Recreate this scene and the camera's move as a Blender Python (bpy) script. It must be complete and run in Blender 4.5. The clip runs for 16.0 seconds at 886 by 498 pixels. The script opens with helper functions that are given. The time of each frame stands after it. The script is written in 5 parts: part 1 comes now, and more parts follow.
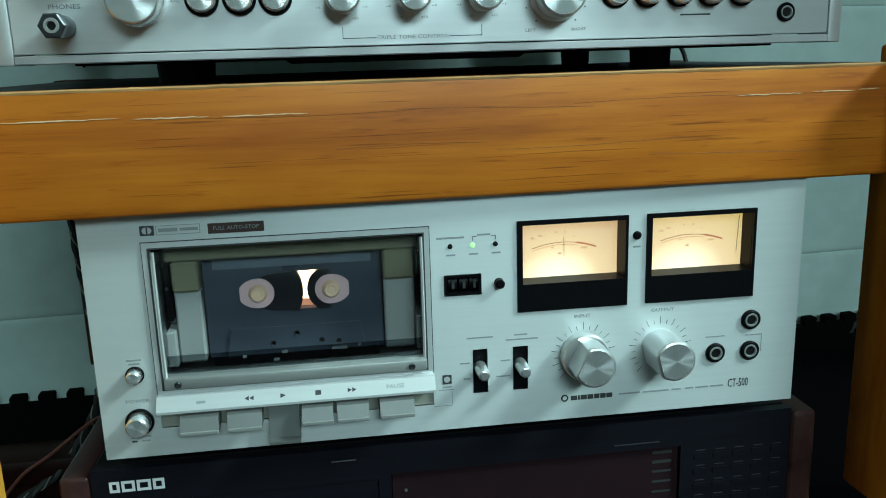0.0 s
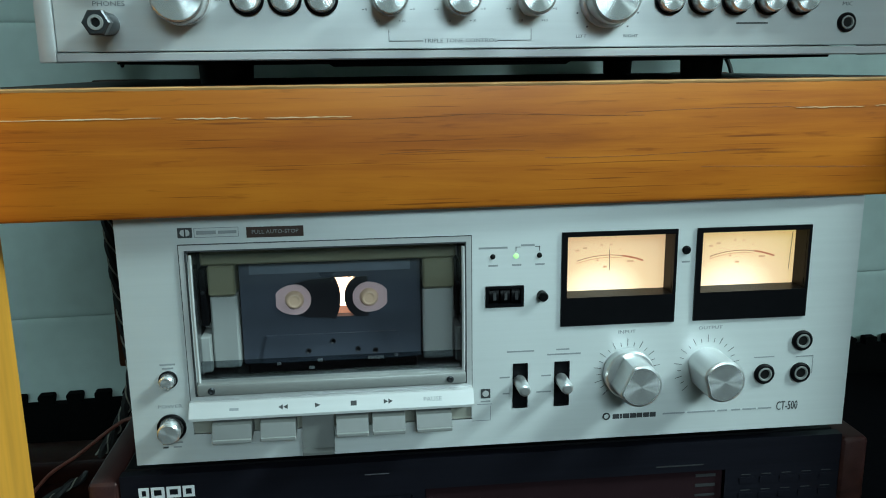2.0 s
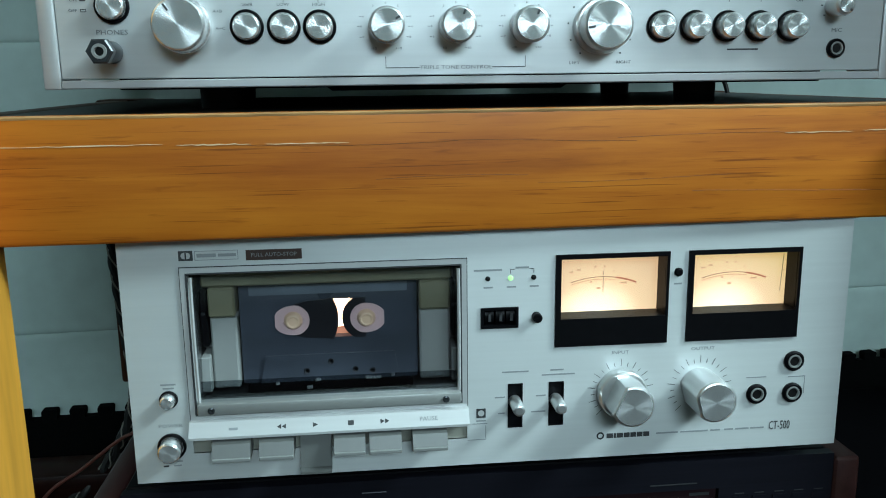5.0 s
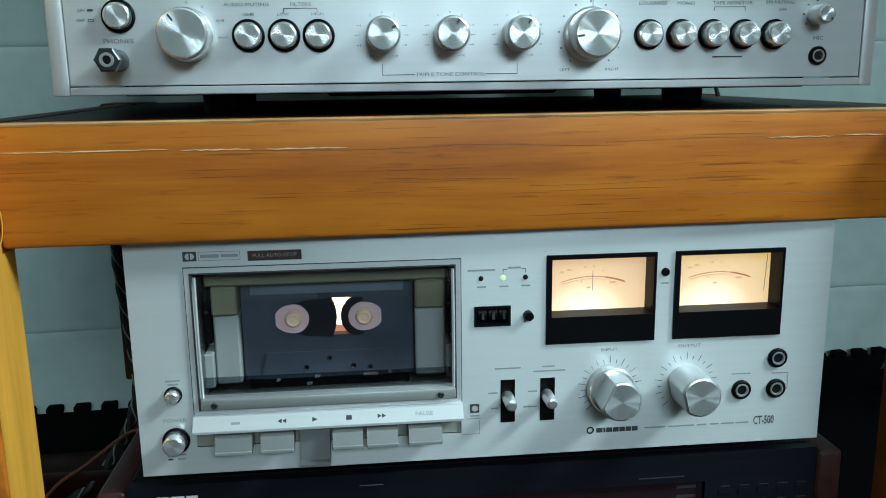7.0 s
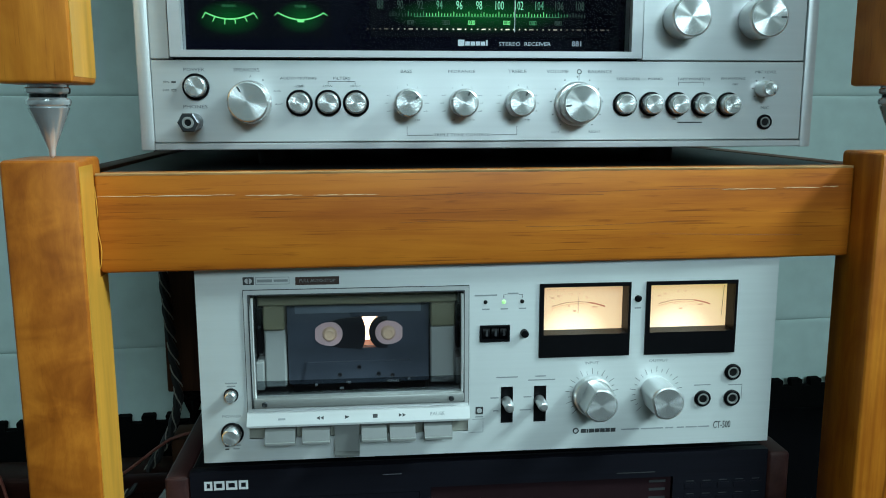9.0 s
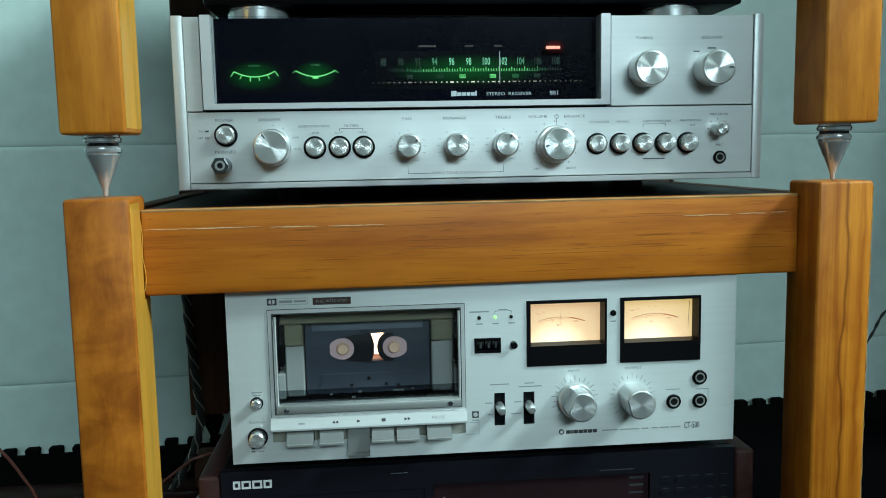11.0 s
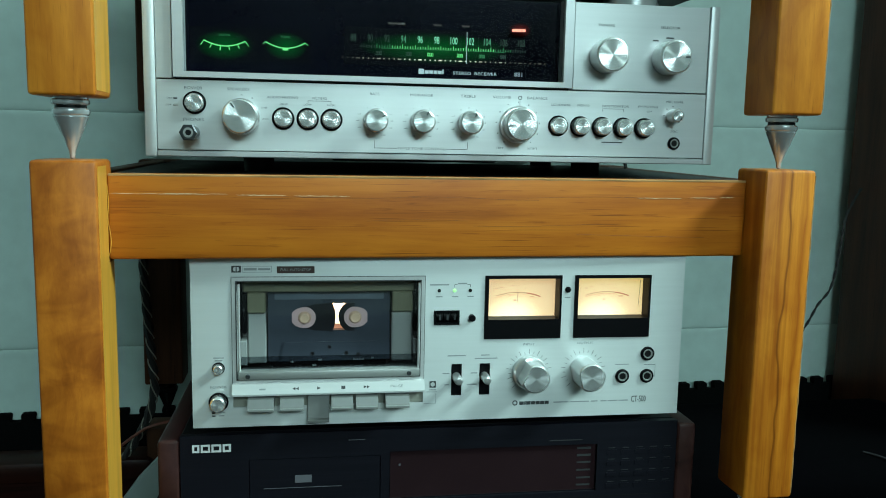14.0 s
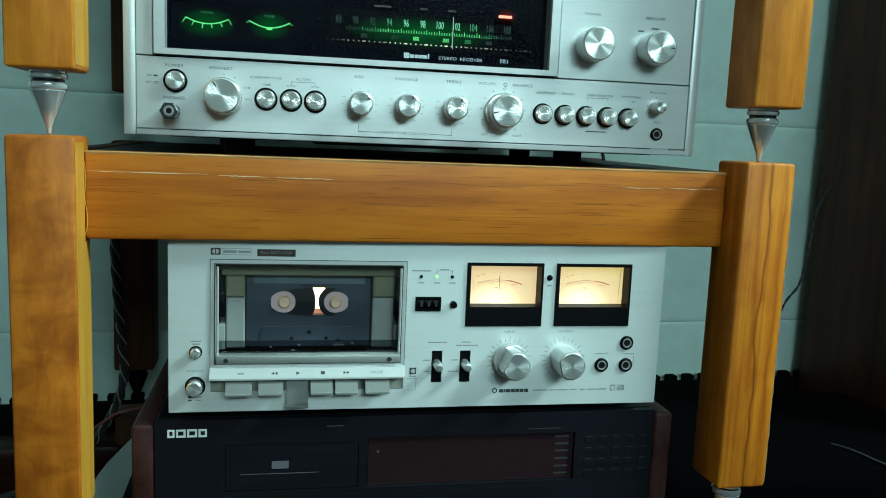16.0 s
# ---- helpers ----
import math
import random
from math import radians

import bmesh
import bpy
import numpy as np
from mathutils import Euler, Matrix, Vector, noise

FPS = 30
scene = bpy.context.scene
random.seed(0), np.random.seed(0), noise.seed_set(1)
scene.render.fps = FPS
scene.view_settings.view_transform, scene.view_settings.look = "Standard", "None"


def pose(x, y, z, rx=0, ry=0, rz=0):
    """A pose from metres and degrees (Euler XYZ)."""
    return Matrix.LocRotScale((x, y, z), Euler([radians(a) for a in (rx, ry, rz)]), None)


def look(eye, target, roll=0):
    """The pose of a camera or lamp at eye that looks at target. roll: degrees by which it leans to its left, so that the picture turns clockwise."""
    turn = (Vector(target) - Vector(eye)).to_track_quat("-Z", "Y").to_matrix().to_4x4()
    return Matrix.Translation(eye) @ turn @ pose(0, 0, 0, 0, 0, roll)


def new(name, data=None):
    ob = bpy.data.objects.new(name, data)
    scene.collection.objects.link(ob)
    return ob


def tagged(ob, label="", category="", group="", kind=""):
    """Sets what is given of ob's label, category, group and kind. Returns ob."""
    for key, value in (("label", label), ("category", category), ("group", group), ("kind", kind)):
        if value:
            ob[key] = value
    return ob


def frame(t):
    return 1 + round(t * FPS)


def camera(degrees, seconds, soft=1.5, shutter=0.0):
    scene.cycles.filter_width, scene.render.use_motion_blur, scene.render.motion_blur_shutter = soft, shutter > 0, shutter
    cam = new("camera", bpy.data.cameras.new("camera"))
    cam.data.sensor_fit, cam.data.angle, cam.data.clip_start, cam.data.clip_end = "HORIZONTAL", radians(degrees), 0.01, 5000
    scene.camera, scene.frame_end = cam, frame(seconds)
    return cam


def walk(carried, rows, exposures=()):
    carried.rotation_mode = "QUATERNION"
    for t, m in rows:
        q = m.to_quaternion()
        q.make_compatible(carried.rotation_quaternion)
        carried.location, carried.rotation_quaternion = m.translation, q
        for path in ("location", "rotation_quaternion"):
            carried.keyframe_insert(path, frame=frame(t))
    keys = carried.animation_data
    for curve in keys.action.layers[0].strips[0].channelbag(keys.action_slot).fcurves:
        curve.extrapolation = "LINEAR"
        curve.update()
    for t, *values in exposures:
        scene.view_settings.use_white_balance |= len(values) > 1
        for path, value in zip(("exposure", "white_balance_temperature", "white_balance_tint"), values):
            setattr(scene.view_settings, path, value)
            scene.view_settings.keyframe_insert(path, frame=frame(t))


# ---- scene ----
Z0 = 0.42  # height of the cassette deck's underside above the floor
SOFT = 1.0
EXPO = ((0.0, 0.03, 6250, 1), (1.5, 0.0, 6350, 7), (3.5, 0.0, 6300, 9), (4.2, 0.04, 6250, 11), (7.0, 0.04, 6250, 14), (8.0, 0.02, 6200, 11), (9.5, 0.05, 6250, 8), (12.0, 0.0, 6450, 8), (13.0, 0.04, 6450, 4), (14.0, 0.08, 6350, -2), (16.0, 0.10, 6250, -5))
cam = camera(56.8, 16.0, soft=SOFT)
PATH = [
    (0, (-0.0661, -0.4106, 0.6189), (0.0121, 0.1683, 0.4816), -1.74),
    (0.5, (-0.0701, -0.4057, 0.6185), (0.0056, 0.1737, 0.4821), -1.15),
    (1, (-0.0702, -0.4034, 0.6192), (-0.0010, 0.1777, 0.4865), -0.97),
    (1.5, (-0.0715, -0.4040, 0.6197), (-0.0082, 0.1778, 0.4873), -0.79),
    (2, (-0.0741, -0.3980, 0.6169), (-0.0127, 0.1843, 0.4861), -0.67),
    (2.5, (-0.0735, -0.3986, 0.6195), (-0.0147, 0.1836, 0.4870), -0.70),
    (3, (-0.0741, -0.4002, 0.6218), (-0.0145, 0.1822, 0.4905), -0.65),
    (3.5, (-0.0741, -0.4021, 0.6236), (-0.0149, 0.1810, 0.4951), -0.67),
    (4, (-0.0721, -0.4034, 0.6245), (-0.0139, 0.1803, 0.4984), -0.68),
    (6.5, (-0.0696, -0.4096, 0.6247), (-0.0104, 0.1747, 0.5018), -0.72),
    (7, (-0.0692, -0.4194, 0.6284), (-0.0105, 0.1647, 0.5044), -0.72),
    (7.5, (-0.0765, -0.4387, 0.6343), (-0.0197, 0.1465, 0.5150), -0.55),
    (8, (-0.0869, -0.4655, 0.6416), (-0.0309, 0.1207, 0.5265), -0.26),
    (8.5, (-0.0884, -0.4908, 0.6444), (-0.0336, 0.0971, 0.5379), -0.10),
    (9, (-0.0825, -0.5120, 0.6460), (-0.0273, 0.0768, 0.5448), -0.11),
    (9.5, (-0.0839, -0.5414, 0.6515), (-0.0280, 0.0488, 0.5586), -0.41),
    (12, (-0.0883, -0.6009, 0.6393), (-0.0360, -0.0066, 0.5757), -1.24),
    (12.5, (-0.0920, -0.6042, 0.6397), (-0.0403, -0.0102, 0.5732), -0.83),
    (13, (-0.0912, -0.6022, 0.6385), (-0.0331, -0.0086, 0.5731), -0.30),
    (13.5, (-0.0914, -0.6010, 0.6380), (-0.0192, -0.0097, 0.5662), 0.37),
    (14, (-0.0968, -0.6067, 0.6369), (-0.0075, -0.0188, 0.5571), 1.12),
    (14.5, (-0.0970, -0.6046, 0.6350), (0.0068, -0.0194, 0.5530), 1.48),
    (15, (-0.1032, -0.6043, 0.6318), (0.0080, -0.0204, 0.5501), 0.79),
    (15.5, (-0.1046, -0.6040, 0.6317), (0.0092, -0.0207, 0.5491), 1.31),
    (16, (-0.1083, -0.6019, 0.6296), (0.0053, -0.0186, 0.5466), 2.43),
]
walk(cam, [(t, look(eye, target, roll)) for t, eye, target, roll in PATH], exposures=EXPO)

# ---- world, assumed daylight ----
world = bpy.data.worlds.new("world")
scene.world = world
world.use_nodes = True
wn = world.node_tree
sky = wn.nodes.new("ShaderNodeTexSky")
sky.sky_type = 'NISHITA'
sky.sun_disc = False
sky.sun_elevation = radians(40)
sky.sun_rotation = radians(120)
wn.links.new(sky.outputs[0], wn.nodes["Background"].inputs[0])
wn.nodes["Background"].inputs[1].default_value = 0.12


def area(name, at, target, sx, sy, power, colour):
    la = bpy.data.lights.new(name, 'AREA')
    la.shape, la.size, la.size_y, la.energy, la.color = 'RECTANGLE', sx, sy, power, colour
    ob = new(name, la)
    ob.matrix_world = look(at, target)
    return ob


# assumed daylight: small unseen window in east wall, high one behind added as fill
area("assumed_daylight", (2.54, -1.05, 2.70), (0.1, 0.0, 0.60), 0.80, 0.60, 165, (0.72, 0.97, 0.97))
area("assumed_daylight", (0.48, -2.93, 1.88), (0.15, 0.0, 0.6), 1.5, 0.7, 51, (0.72, 0.96, 1.0))

# ---- materials ----


def nodes_of(name):
    m = bpy.data.materials.new(name)
    m.use_nodes = True
    nt = m.node_tree
    return m, nt, nt.nodes["Principled BSDF"]


def noise_node(nt, scale, stretch=(1, 1, 1), detail=4.0, rough=0.5, distort=0.0):
    tc = nt.nodes.new("ShaderNodeTexCoord")
    mp = nt.nodes.new("ShaderNodeMapping")
    mp.inputs["Scale"].default_value = stretch
    nt.links.new(tc.outputs["Object"], mp.inputs[0])
    n = nt.nodes.new("ShaderNodeTexNoise")
    n.inputs["Scale"].default_value = scale
    n.inputs["Detail"].default_value = detail
    n.inputs["Roughness"].default_value = rough
    n.inputs["Distortion"].default_value = distort
    nt.links.new(mp.outputs[0], n.inputs[0])
    return n


def ramp_node(nt, source, stops):
    r = nt.nodes.new("ShaderNodeValToRGB")
    e = r.color_ramp.elements
    while len(e) < len(stops):
        e.new(0.5)
    for el, (at, c) in zip(e, stops):
        el.position, el.color = at, (*c, 1)
    nt.links.new(source, r.inputs[0])
    return r


def times(nt, a, b, factor=1.0):
    x = nt.nodes.new("ShaderNodeMix")
    x.data_type, x.blend_type = 'RGBA', 'MULTIPLY'
    x.inputs["Factor"].default_value = factor
    nt.links.new(a, x.inputs["A"])
    nt.links.new(b, x.inputs["B"])
    return x.outputs["Result"]


def material(name, colour, rough=0.5, metal=0.0, grain=0.04, scale=60.0, stretch=(1, 1, 1), bump=0.0, coat=0.0, var=0.05, varscale=6.0, spec=0.5, aniso=0.0, brushed=False):
    """Painted, moulded or metal surface: fine grain, broad unevenness, uneven gloss."""
    m, nt, b = nodes_of(name)
    b.inputs["Metallic"].default_value = metal
    b.inputs["Coat Weight"].default_value = coat
    b.inputs["Specular IOR Level"].default_value = spec
    n1 = noise_node(nt, scale, stretch, 5)
    n2 = noise_node(nt, varscale, (1, 1, 1), 3)
    r1 = ramp_node(nt, n1.outputs[0], [(0.3, (1 - grain,) * 3), (0.7, (1, 1, 1))])
    r2 = ramp_node(nt, n2.outputs[0], [(0.3, tuple(c * (1 - var) for c in colour)), (0.7, colour)])
    nt.links.new(times(nt, r2.outputs[0], r1.outputs[0]), b.inputs["Base Color"])
    r3 = nt.nodes.new("ShaderNodeMapRange")
    r3.inputs["To Min"].default_value, r3.inputs["To Max"].default_value = max(0.02, rough - 0.07), min(1, rough + 0.07)
    nt.links.new(n2.outputs[0], r3.inputs[0])
    nt.links.new(r3.outputs[0], b.inputs["Roughness"])
    if bump:
        bp = nt.nodes.new("ShaderNodeBump")
        bp.inputs["Strength"].default_value = bump
        bp.inputs["Distance"].default_value = 0.0005
        nt.links.new(n1.outputs[0], bp.inputs["Height"])
        nt.links.new(bp.outputs[0], b.inputs["Normal"])
    if aniso:
        b.inputs["Anisotropic"].default_value = aniso
        if brushed:
            tg = nt.nodes.new("ShaderNodeCombineXYZ")
            tg.inputs[2].default_value = 1.0
        else:
            tg = nt.nodes.new("ShaderNodeTangent")
            tg.direction_type, tg.axis = 'RADIAL', 'Y'
        nt.links.new(tg.outputs[0], b.inputs["Tangent"])
    return m


def vein_colour(nt, vein):
    """Dark wandering growth-ring lines along z: (x, wander, half width, darkness) each, with pale broad bands beside them."""
    tc = nt.nodes.new("ShaderNodeTexCoord")
    sep = nt.nodes.new("ShaderNodeSeparateXYZ")
    nt.links.new(tc.outputs["Object"], sep.inputs[0])
    band = noise_node(nt, 150, (1, 0.4, 0.018), 2, 0.5, 0.2)
    out = ramp_node(nt, band.outputs[0], [(0.36, (0.70, 0.60, 0.46)), (0.52, (1, 1, 1)), (0.66, (0.84, 0.77, 0.66))]).outputs[0]
    for k, (x, wander, half, dark) in enumerate(vein):
        n = noise_node(nt, 11 + 4 * k, (0.02, 0.02, 1), 2, 0.5)
        off = nt.nodes.new("ShaderNodeMath")
        off.operation = 'MULTIPLY_ADD'
        off.inputs[1].default_value, off.inputs[2].default_value = wander, x - wander / 2
        nt.links.new(n.outputs[0], off.inputs[0])
        d = nt.nodes.new("ShaderNodeMath")
        d.operation = 'SUBTRACT'
        nt.links.new(sep.outputs[0], d.inputs[0])
        nt.links.new(off.outputs[0], d.inputs[1])
        ab = nt.nodes.new("ShaderNodeMath")
        ab.operation = 'ABSOLUTE'
        nt.links.new(d.outputs[0], ab.inputs[0])
        sc = nt.nodes.new("ShaderNodeMapRange")
        sc.inputs["From Max"].default_value = half * 4
        nt.links.new(ab.outputs[0], sc.inputs[0])
        r = ramp_node(nt, sc.outputs[0], [(0.0, (dark, dark * 0.85, dark * 0.7)), (0.22, (dark * 1.15, dark, dark * 0.85)), (0.40, (0.86, 0.82, 0.76)), (1.0, (1, 1, 1))])
        out = times(nt, out, r.outputs[0])
    return out


def wood(name, stretch, dark, mid, light, rough=0.38, coat=0.25, spec=0.4, blotch=0.72, streak=0.8, cloud=16, dash=0.0, vein=None):
    m, nt, b = nodes_of(name)
    n1 = noise_node(nt, 46, stretch, 8, 0.7, 0.4)
    n2 = noise_node(nt, 900, tuple(s * (0.30 if s < 1 else 1) for s in stretch), 2, 0.5)
    n3 = noise_node(nt, cloud, tuple(s * (6 if s < 1 else 1) for s in stretch), 3, 0.55, 0.8)
    r1 = ramp_node(nt, n1.outputs[0], [(0.34, dark), (0.46, mid), (0.60, light), (0.74, mid)])
    r2 = ramp_node(nt, n2.outputs[0], [(0.30, (0.40, 0.31, 0.22)), (0.36, (1, 1, 1))])
    r3 = ramp_node(nt, n3.outputs[0], [(0.34, (blotch, blotch * 0.86, blotch * 0.68)), (0.62, (1, 1, 1))])
    c = times(nt, times(nt, r1.outputs[0], r2.outputs[0], streak), r3.outputs[0])
    if dash:
        # short dark pores lying along the grain
        n4 = noise_node(nt, 330, tuple(s * (1.9 if s < 1 else 1) for s in stretch), 3, 0.6, 0.3)
        r4 = ramp_node(nt, n4.outputs[0], [(0.60, (1, 1, 1)), (0.72, (0.50, 0.40, 0.28))])
        c = times(nt, c, r4.outputs[0], dash)
    if vein:
        c = times(nt, c, vein_colour(nt, vein))
    nt.links.new(c, b.inputs["Base Color"])
    b.inputs["Roughness"].default_value = rough
    b.inputs["Specular IOR Level"].default_value = spec
    b.inputs["Coat Weight"].default_value = coat
    b.inputs["Coat Roughness"].default_value = 0.25
    bp = nt.nodes.new("ShaderNodeBump")
    bp.inputs["Strength"].default_value = 0.25
    bp.inputs["Distance"].default_value = 0.0006
    nt.links.new(n1.outputs[0], bp.inputs["Height"])
    nt.links.new(bp.outputs[0], b.inputs["Normal"])
    return m


def glow(name, colour, strength):
    m, nt, b = nodes_of(name)
    b.inputs["Base Color"].default_value = (*[c * 0.3 for c in colour], 1)
    b.inputs["Emission Color"].default_value = (*colour, 1)
    b.inputs["Emission Strength"].default_value = strength
    return m


def clear(name, ior=1.45, tint=(1, 1, 1), rough=0.02, extra=0.0):
    """Thin clear pane: see-through, with a Fresnel gloss."""
    m, nt, b = nodes_of(name)
    nt.nodes.remove(b)
    tr, gl, mx, fr = (nt.nodes.new(k) for k in ("ShaderNodeBsdfTransparent", "ShaderNodeBsdfGlossy", "ShaderNodeMixShader", "ShaderNodeFresnel"))
    tr.inputs[0].default_value = (*tint, 1)
    gl.inputs["Roughness"].default_value = rough
    fr.inputs[0].default_value = ior
    fac = fr.outputs[0]
    if extra:
        ad = nt.nodes.new("ShaderNodeMath")
        ad.inputs[1].default_value = extra
        nt.links.new(fac, ad.inputs[0])
        fac = ad.outputs[0]
    nt.links.new(fac, mx.inputs[0])
    nt.links.new(tr.outputs[0], mx.inputs[1])
    nt.links.new(gl.outputs[0], mx.inputs[2])
    nt.links.new(mx.outputs[0], nt.nodes["Material Output"].inputs[0])
    return m


SILVER = material("brushed_silver", (0.62, 0.65, 0.645), 0.40, 0.38, grain=0.05, scale=420, stretch=(0.02, 1, 1), var=0.04, varscale=9, aniso=0.75, brushed=True)
SILVER_R = material("receiver_silver", (0.55, 0.575, 0.58), 0.40, 0.40, grain=0.05, scale=420, stretch=(0.02, 1, 1), var=0.04, varscale=9, aniso=0.75, brushed=True)
BEZEL = material("bezel_grey", (0.50, 0.51, 0.52), 0.38, 0.45, grain=0.05, scale=300, stretch=(0.02, 1, 1))
SILVER_B = material("satin_silver", (0.60, 0.61, 0.61), 0.36, 0.42, grain=0.05, scale=400, stretch=(0.02, 1, 1), var=0.04)
SPUN = material("spun_aluminium", (0.84, 0.86, 0.86), 0.24, 0.80, grain=0.04, scale=300, var=0.04, aniso=0.93)
TURNED = material("turned_aluminium", (0.82, 0.83, 0.83), 0.27, 0.84, grain=0.06, scale=500, stretch=(1, 0.05, 1), var=0.04)
CHROME = material("chrome", (0.70, 0.73, 0.74), 0.19, 0.70, grain=0.08, scale=160, var=0.1, varscale=60)
CHROME_DARK = material("dark_chrome", (0.03, 0.03, 0.03), 0.2, 0.9)
KEYGREY = material("key_grey", (0.30, 0.31, 0.30), 0.4, 0.35, grain=0.04, scale=200, var=0.05)
KEYTOP = material("tape_key_grey", (0.13, 0.135, 0.13), 0.42, 0.3, grain=0.05, scale=200)
RECESS = material("recess_grey", (0.27, 0.27, 0.23), 0.5, 0.2, grain=0.05, scale=120)
BLACK = material("black_plastic", (0.003, 0.003, 0.004), 0.42, grain=0.3, scale=200, bump=0.05, spec=0.10)
GLOSSBLACK = material("gloss_black", (0.0018, 0.0018, 0.0055), 0.15, grain=0.2, scale=20, spec=0.1)
SHELFBLACK = material("black_shelf", (0.004, 0.004, 0.004), 0.45, grain=0.3, scale=30, spec=0.08)
PLAYER = material("player_black", (0.007, 0.007, 0.011), 0.40, spec=0.16, grain=0.3, scale=500, stretch=(0.02, 1, 1))
CHEEK = wood("dark_cheek", (1, 0.05, 1), (0.016, 0.006, 0.006), (0.034, 0.013, 0.013), (0.046, 0.019, 0.018), 0.4, 0.0, 0.25)
DISPLAY = material("display_glass", (0.020, 0.010, 0.012), 0.15, grain=0.1, spec=0.35)
INK = material("dark_ink", (0.035, 0.037, 0.040), 0.6)
GREYINK = material("grey_ink", (0.26, 0.28, 0.29), 0.6)
LABELINK = material("label_ink", (0.13, 0.14, 0.15), 0.6)
WHITEINK = material("white_ink", (0.62, 0.64, 0.66), 0.5)
DIMINK = material("dim_ink", (0.10, 0.10, 0.115), 0.5)
FAINTINK = material("faint_ink", (0.02, 0.021, 0.023), 0.6)
BADGE = material("brown_badge", (0.05, 0.028, 0.022), 0.4)
OLIVE = material("olive_plastic", (0.20, 0.188, 0.118), 0.45, grain=0.06)
PALEGREY = material("pale_plastic", (0.35, 0.36, 0.345), 0.5, grain=0.06)
WELL = material("well_grey", (0.10, 0.105, 0.105), 0.5)
SHELL = material("smoke_shell", (0.078, 0.092, 0.122), 0.3, grain=0.35, scale=60, stretch=(0.08, 1, 1), var=0.25, varscale=30)
SHELLBAND = material("shell_label", (0.13, 0.155, 0.19), 0.4, grain=0.15, scale=80)
TAPE = material("brown_tape", (0.016, 0.016, 0.020), 0.3)
# dial prints emit by themselves, standing in for light through the dial
MARK = glow("meter_print", (0.66, 0.45, 0.24), 0.95)
MARKDARK = glow("meter_print_dark", (0.38, 0.23, 0.12), 0.9)
MARKRED = glow("meter_print_red", (0.50, 0.20, 0.10), 0.9)
HUB = material("pale_hub", (0.74, 0.50, 0.51), 0.5, grain=0.05)
SPINDLE = material("ivory_spindle", (0.86, 0.58, 0.40), 0.4)
BRUSHED_DARK = material("gunmetal", (0.05, 0.055, 0.06), 0.35, 0.7)
RUBBER = material("black_rubber", (0.004, 0.004, 0.004), 0.6, spec=0.2)
OAK_X = wood("varnished_oak_along", (0.045, 1, 1), (0.29, 0.074, 0.004), (0.41, 0.114, 0.006), (0.51, 0.160, 0.010), 0.48, 0.05, spec=0.3, blotch=0.76, dash=0.6)
OAK_Z = wood("varnished_oak_upright", (1, 1, 0.30), (0.32, 0.084, 0.006), (0.41, 0.115, 0.009), (0.51, 0.157, 0.014), 0.45, 0.05, spec=0.28, blotch=0.60, streak=0.2, cloud=21)
OAK_PALE = wood("pale_oak_upright", (1, 1, 0.11), (0.48, 0.156, 0.014), (0.56, 0.194, 0.018), (0.66, 0.248, 0.026), 0.42, 0.06, spec=0.3, blotch=0.74, streak=0.35, cloud=26)
OAK_VEIN = wood("veined_oak_upright", (1, 1, 0.11), (0.44, 0.135, 0.010), (0.52, 0.172, 0.013), (0.62, 0.225, 0.019), 0.42, 0.06, spec=0.3, blotch=0.80, streak=0.35, cloud=24, vein=((0.0015, 0.022, 0.0007, 0.46), (0.0135, 0.012, 0.0006, 0.72)))
LIT_VARNISH = material("lit_varnish", (0.82, 0.38, 0.050), 0.3, grain=0.3, scale=90, stretch=(1, 1, 0.1), coat=0.3)
LIT_EDGE = material("lit_oak_edge", (0.62, 0.33, 0.12), 0.5, grain=0.45, scale=120, stretch=(0.2, 1, 1), var=0.3, varscale=25)
GRAINLINE = material("grain_line_brown", (0.22, 0.062, 0.005), 0.6, grain=0.3, scale=60, var=0.4, varscale=40)
CHIP = material("bare_wood_chip", (0.74, 0.52, 0.28), 0.6, grain=0.2, scale=300)
PAD = material("painted_wall_panel", (0.51, 0.64, 0.60), 0.62, grain=0.10, scale=45, bump=0.3, var=0.10, varscale=5)
JOINT = material("panel_joint", (0.50, 0.62, 0.58), 0.8)
FOAM = material("black_foam", (0.0035, 0.004, 0.004), 0.9, spec=0.03, grain=0.3, scale=300, bump=0.2)
WHITE = material("white_plaster", (0.74, 0.75, 0.73), 0.8, grain=0.05, scale=40, bump=0.1)
PLASTER = material("dull_plaster", (0.14, 0.15, 0.145), 0.85, grain=0.08, scale=40, bump=0.1)
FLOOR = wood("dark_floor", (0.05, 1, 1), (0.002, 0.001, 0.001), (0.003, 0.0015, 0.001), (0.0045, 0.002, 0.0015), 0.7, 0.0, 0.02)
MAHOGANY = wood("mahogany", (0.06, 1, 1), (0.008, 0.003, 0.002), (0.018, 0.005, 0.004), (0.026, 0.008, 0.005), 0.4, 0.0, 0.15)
WALNUT = wood("dark_walnut", (1, 1, 0.06), (0.030, 0.009, 0.005), (0.060, 0.018, 0.010), (0.080, 0.026, 0.014), 0.5, 0.0, 0.15)
OAK_SHADED = wood("shaded_oak", (1, 1, 0.06), (0.028, 0.011, 0.006), (0.052, 0.021, 0.010), (0.072, 0.030, 0.014), 0.5, 0.0, 0.2)
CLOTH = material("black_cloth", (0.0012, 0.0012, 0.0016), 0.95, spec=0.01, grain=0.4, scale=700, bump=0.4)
PALE_STANDIN = material("pale_standin", (0.42, 0.50, 0.48), 0.6, grain=0.08, scale=40)
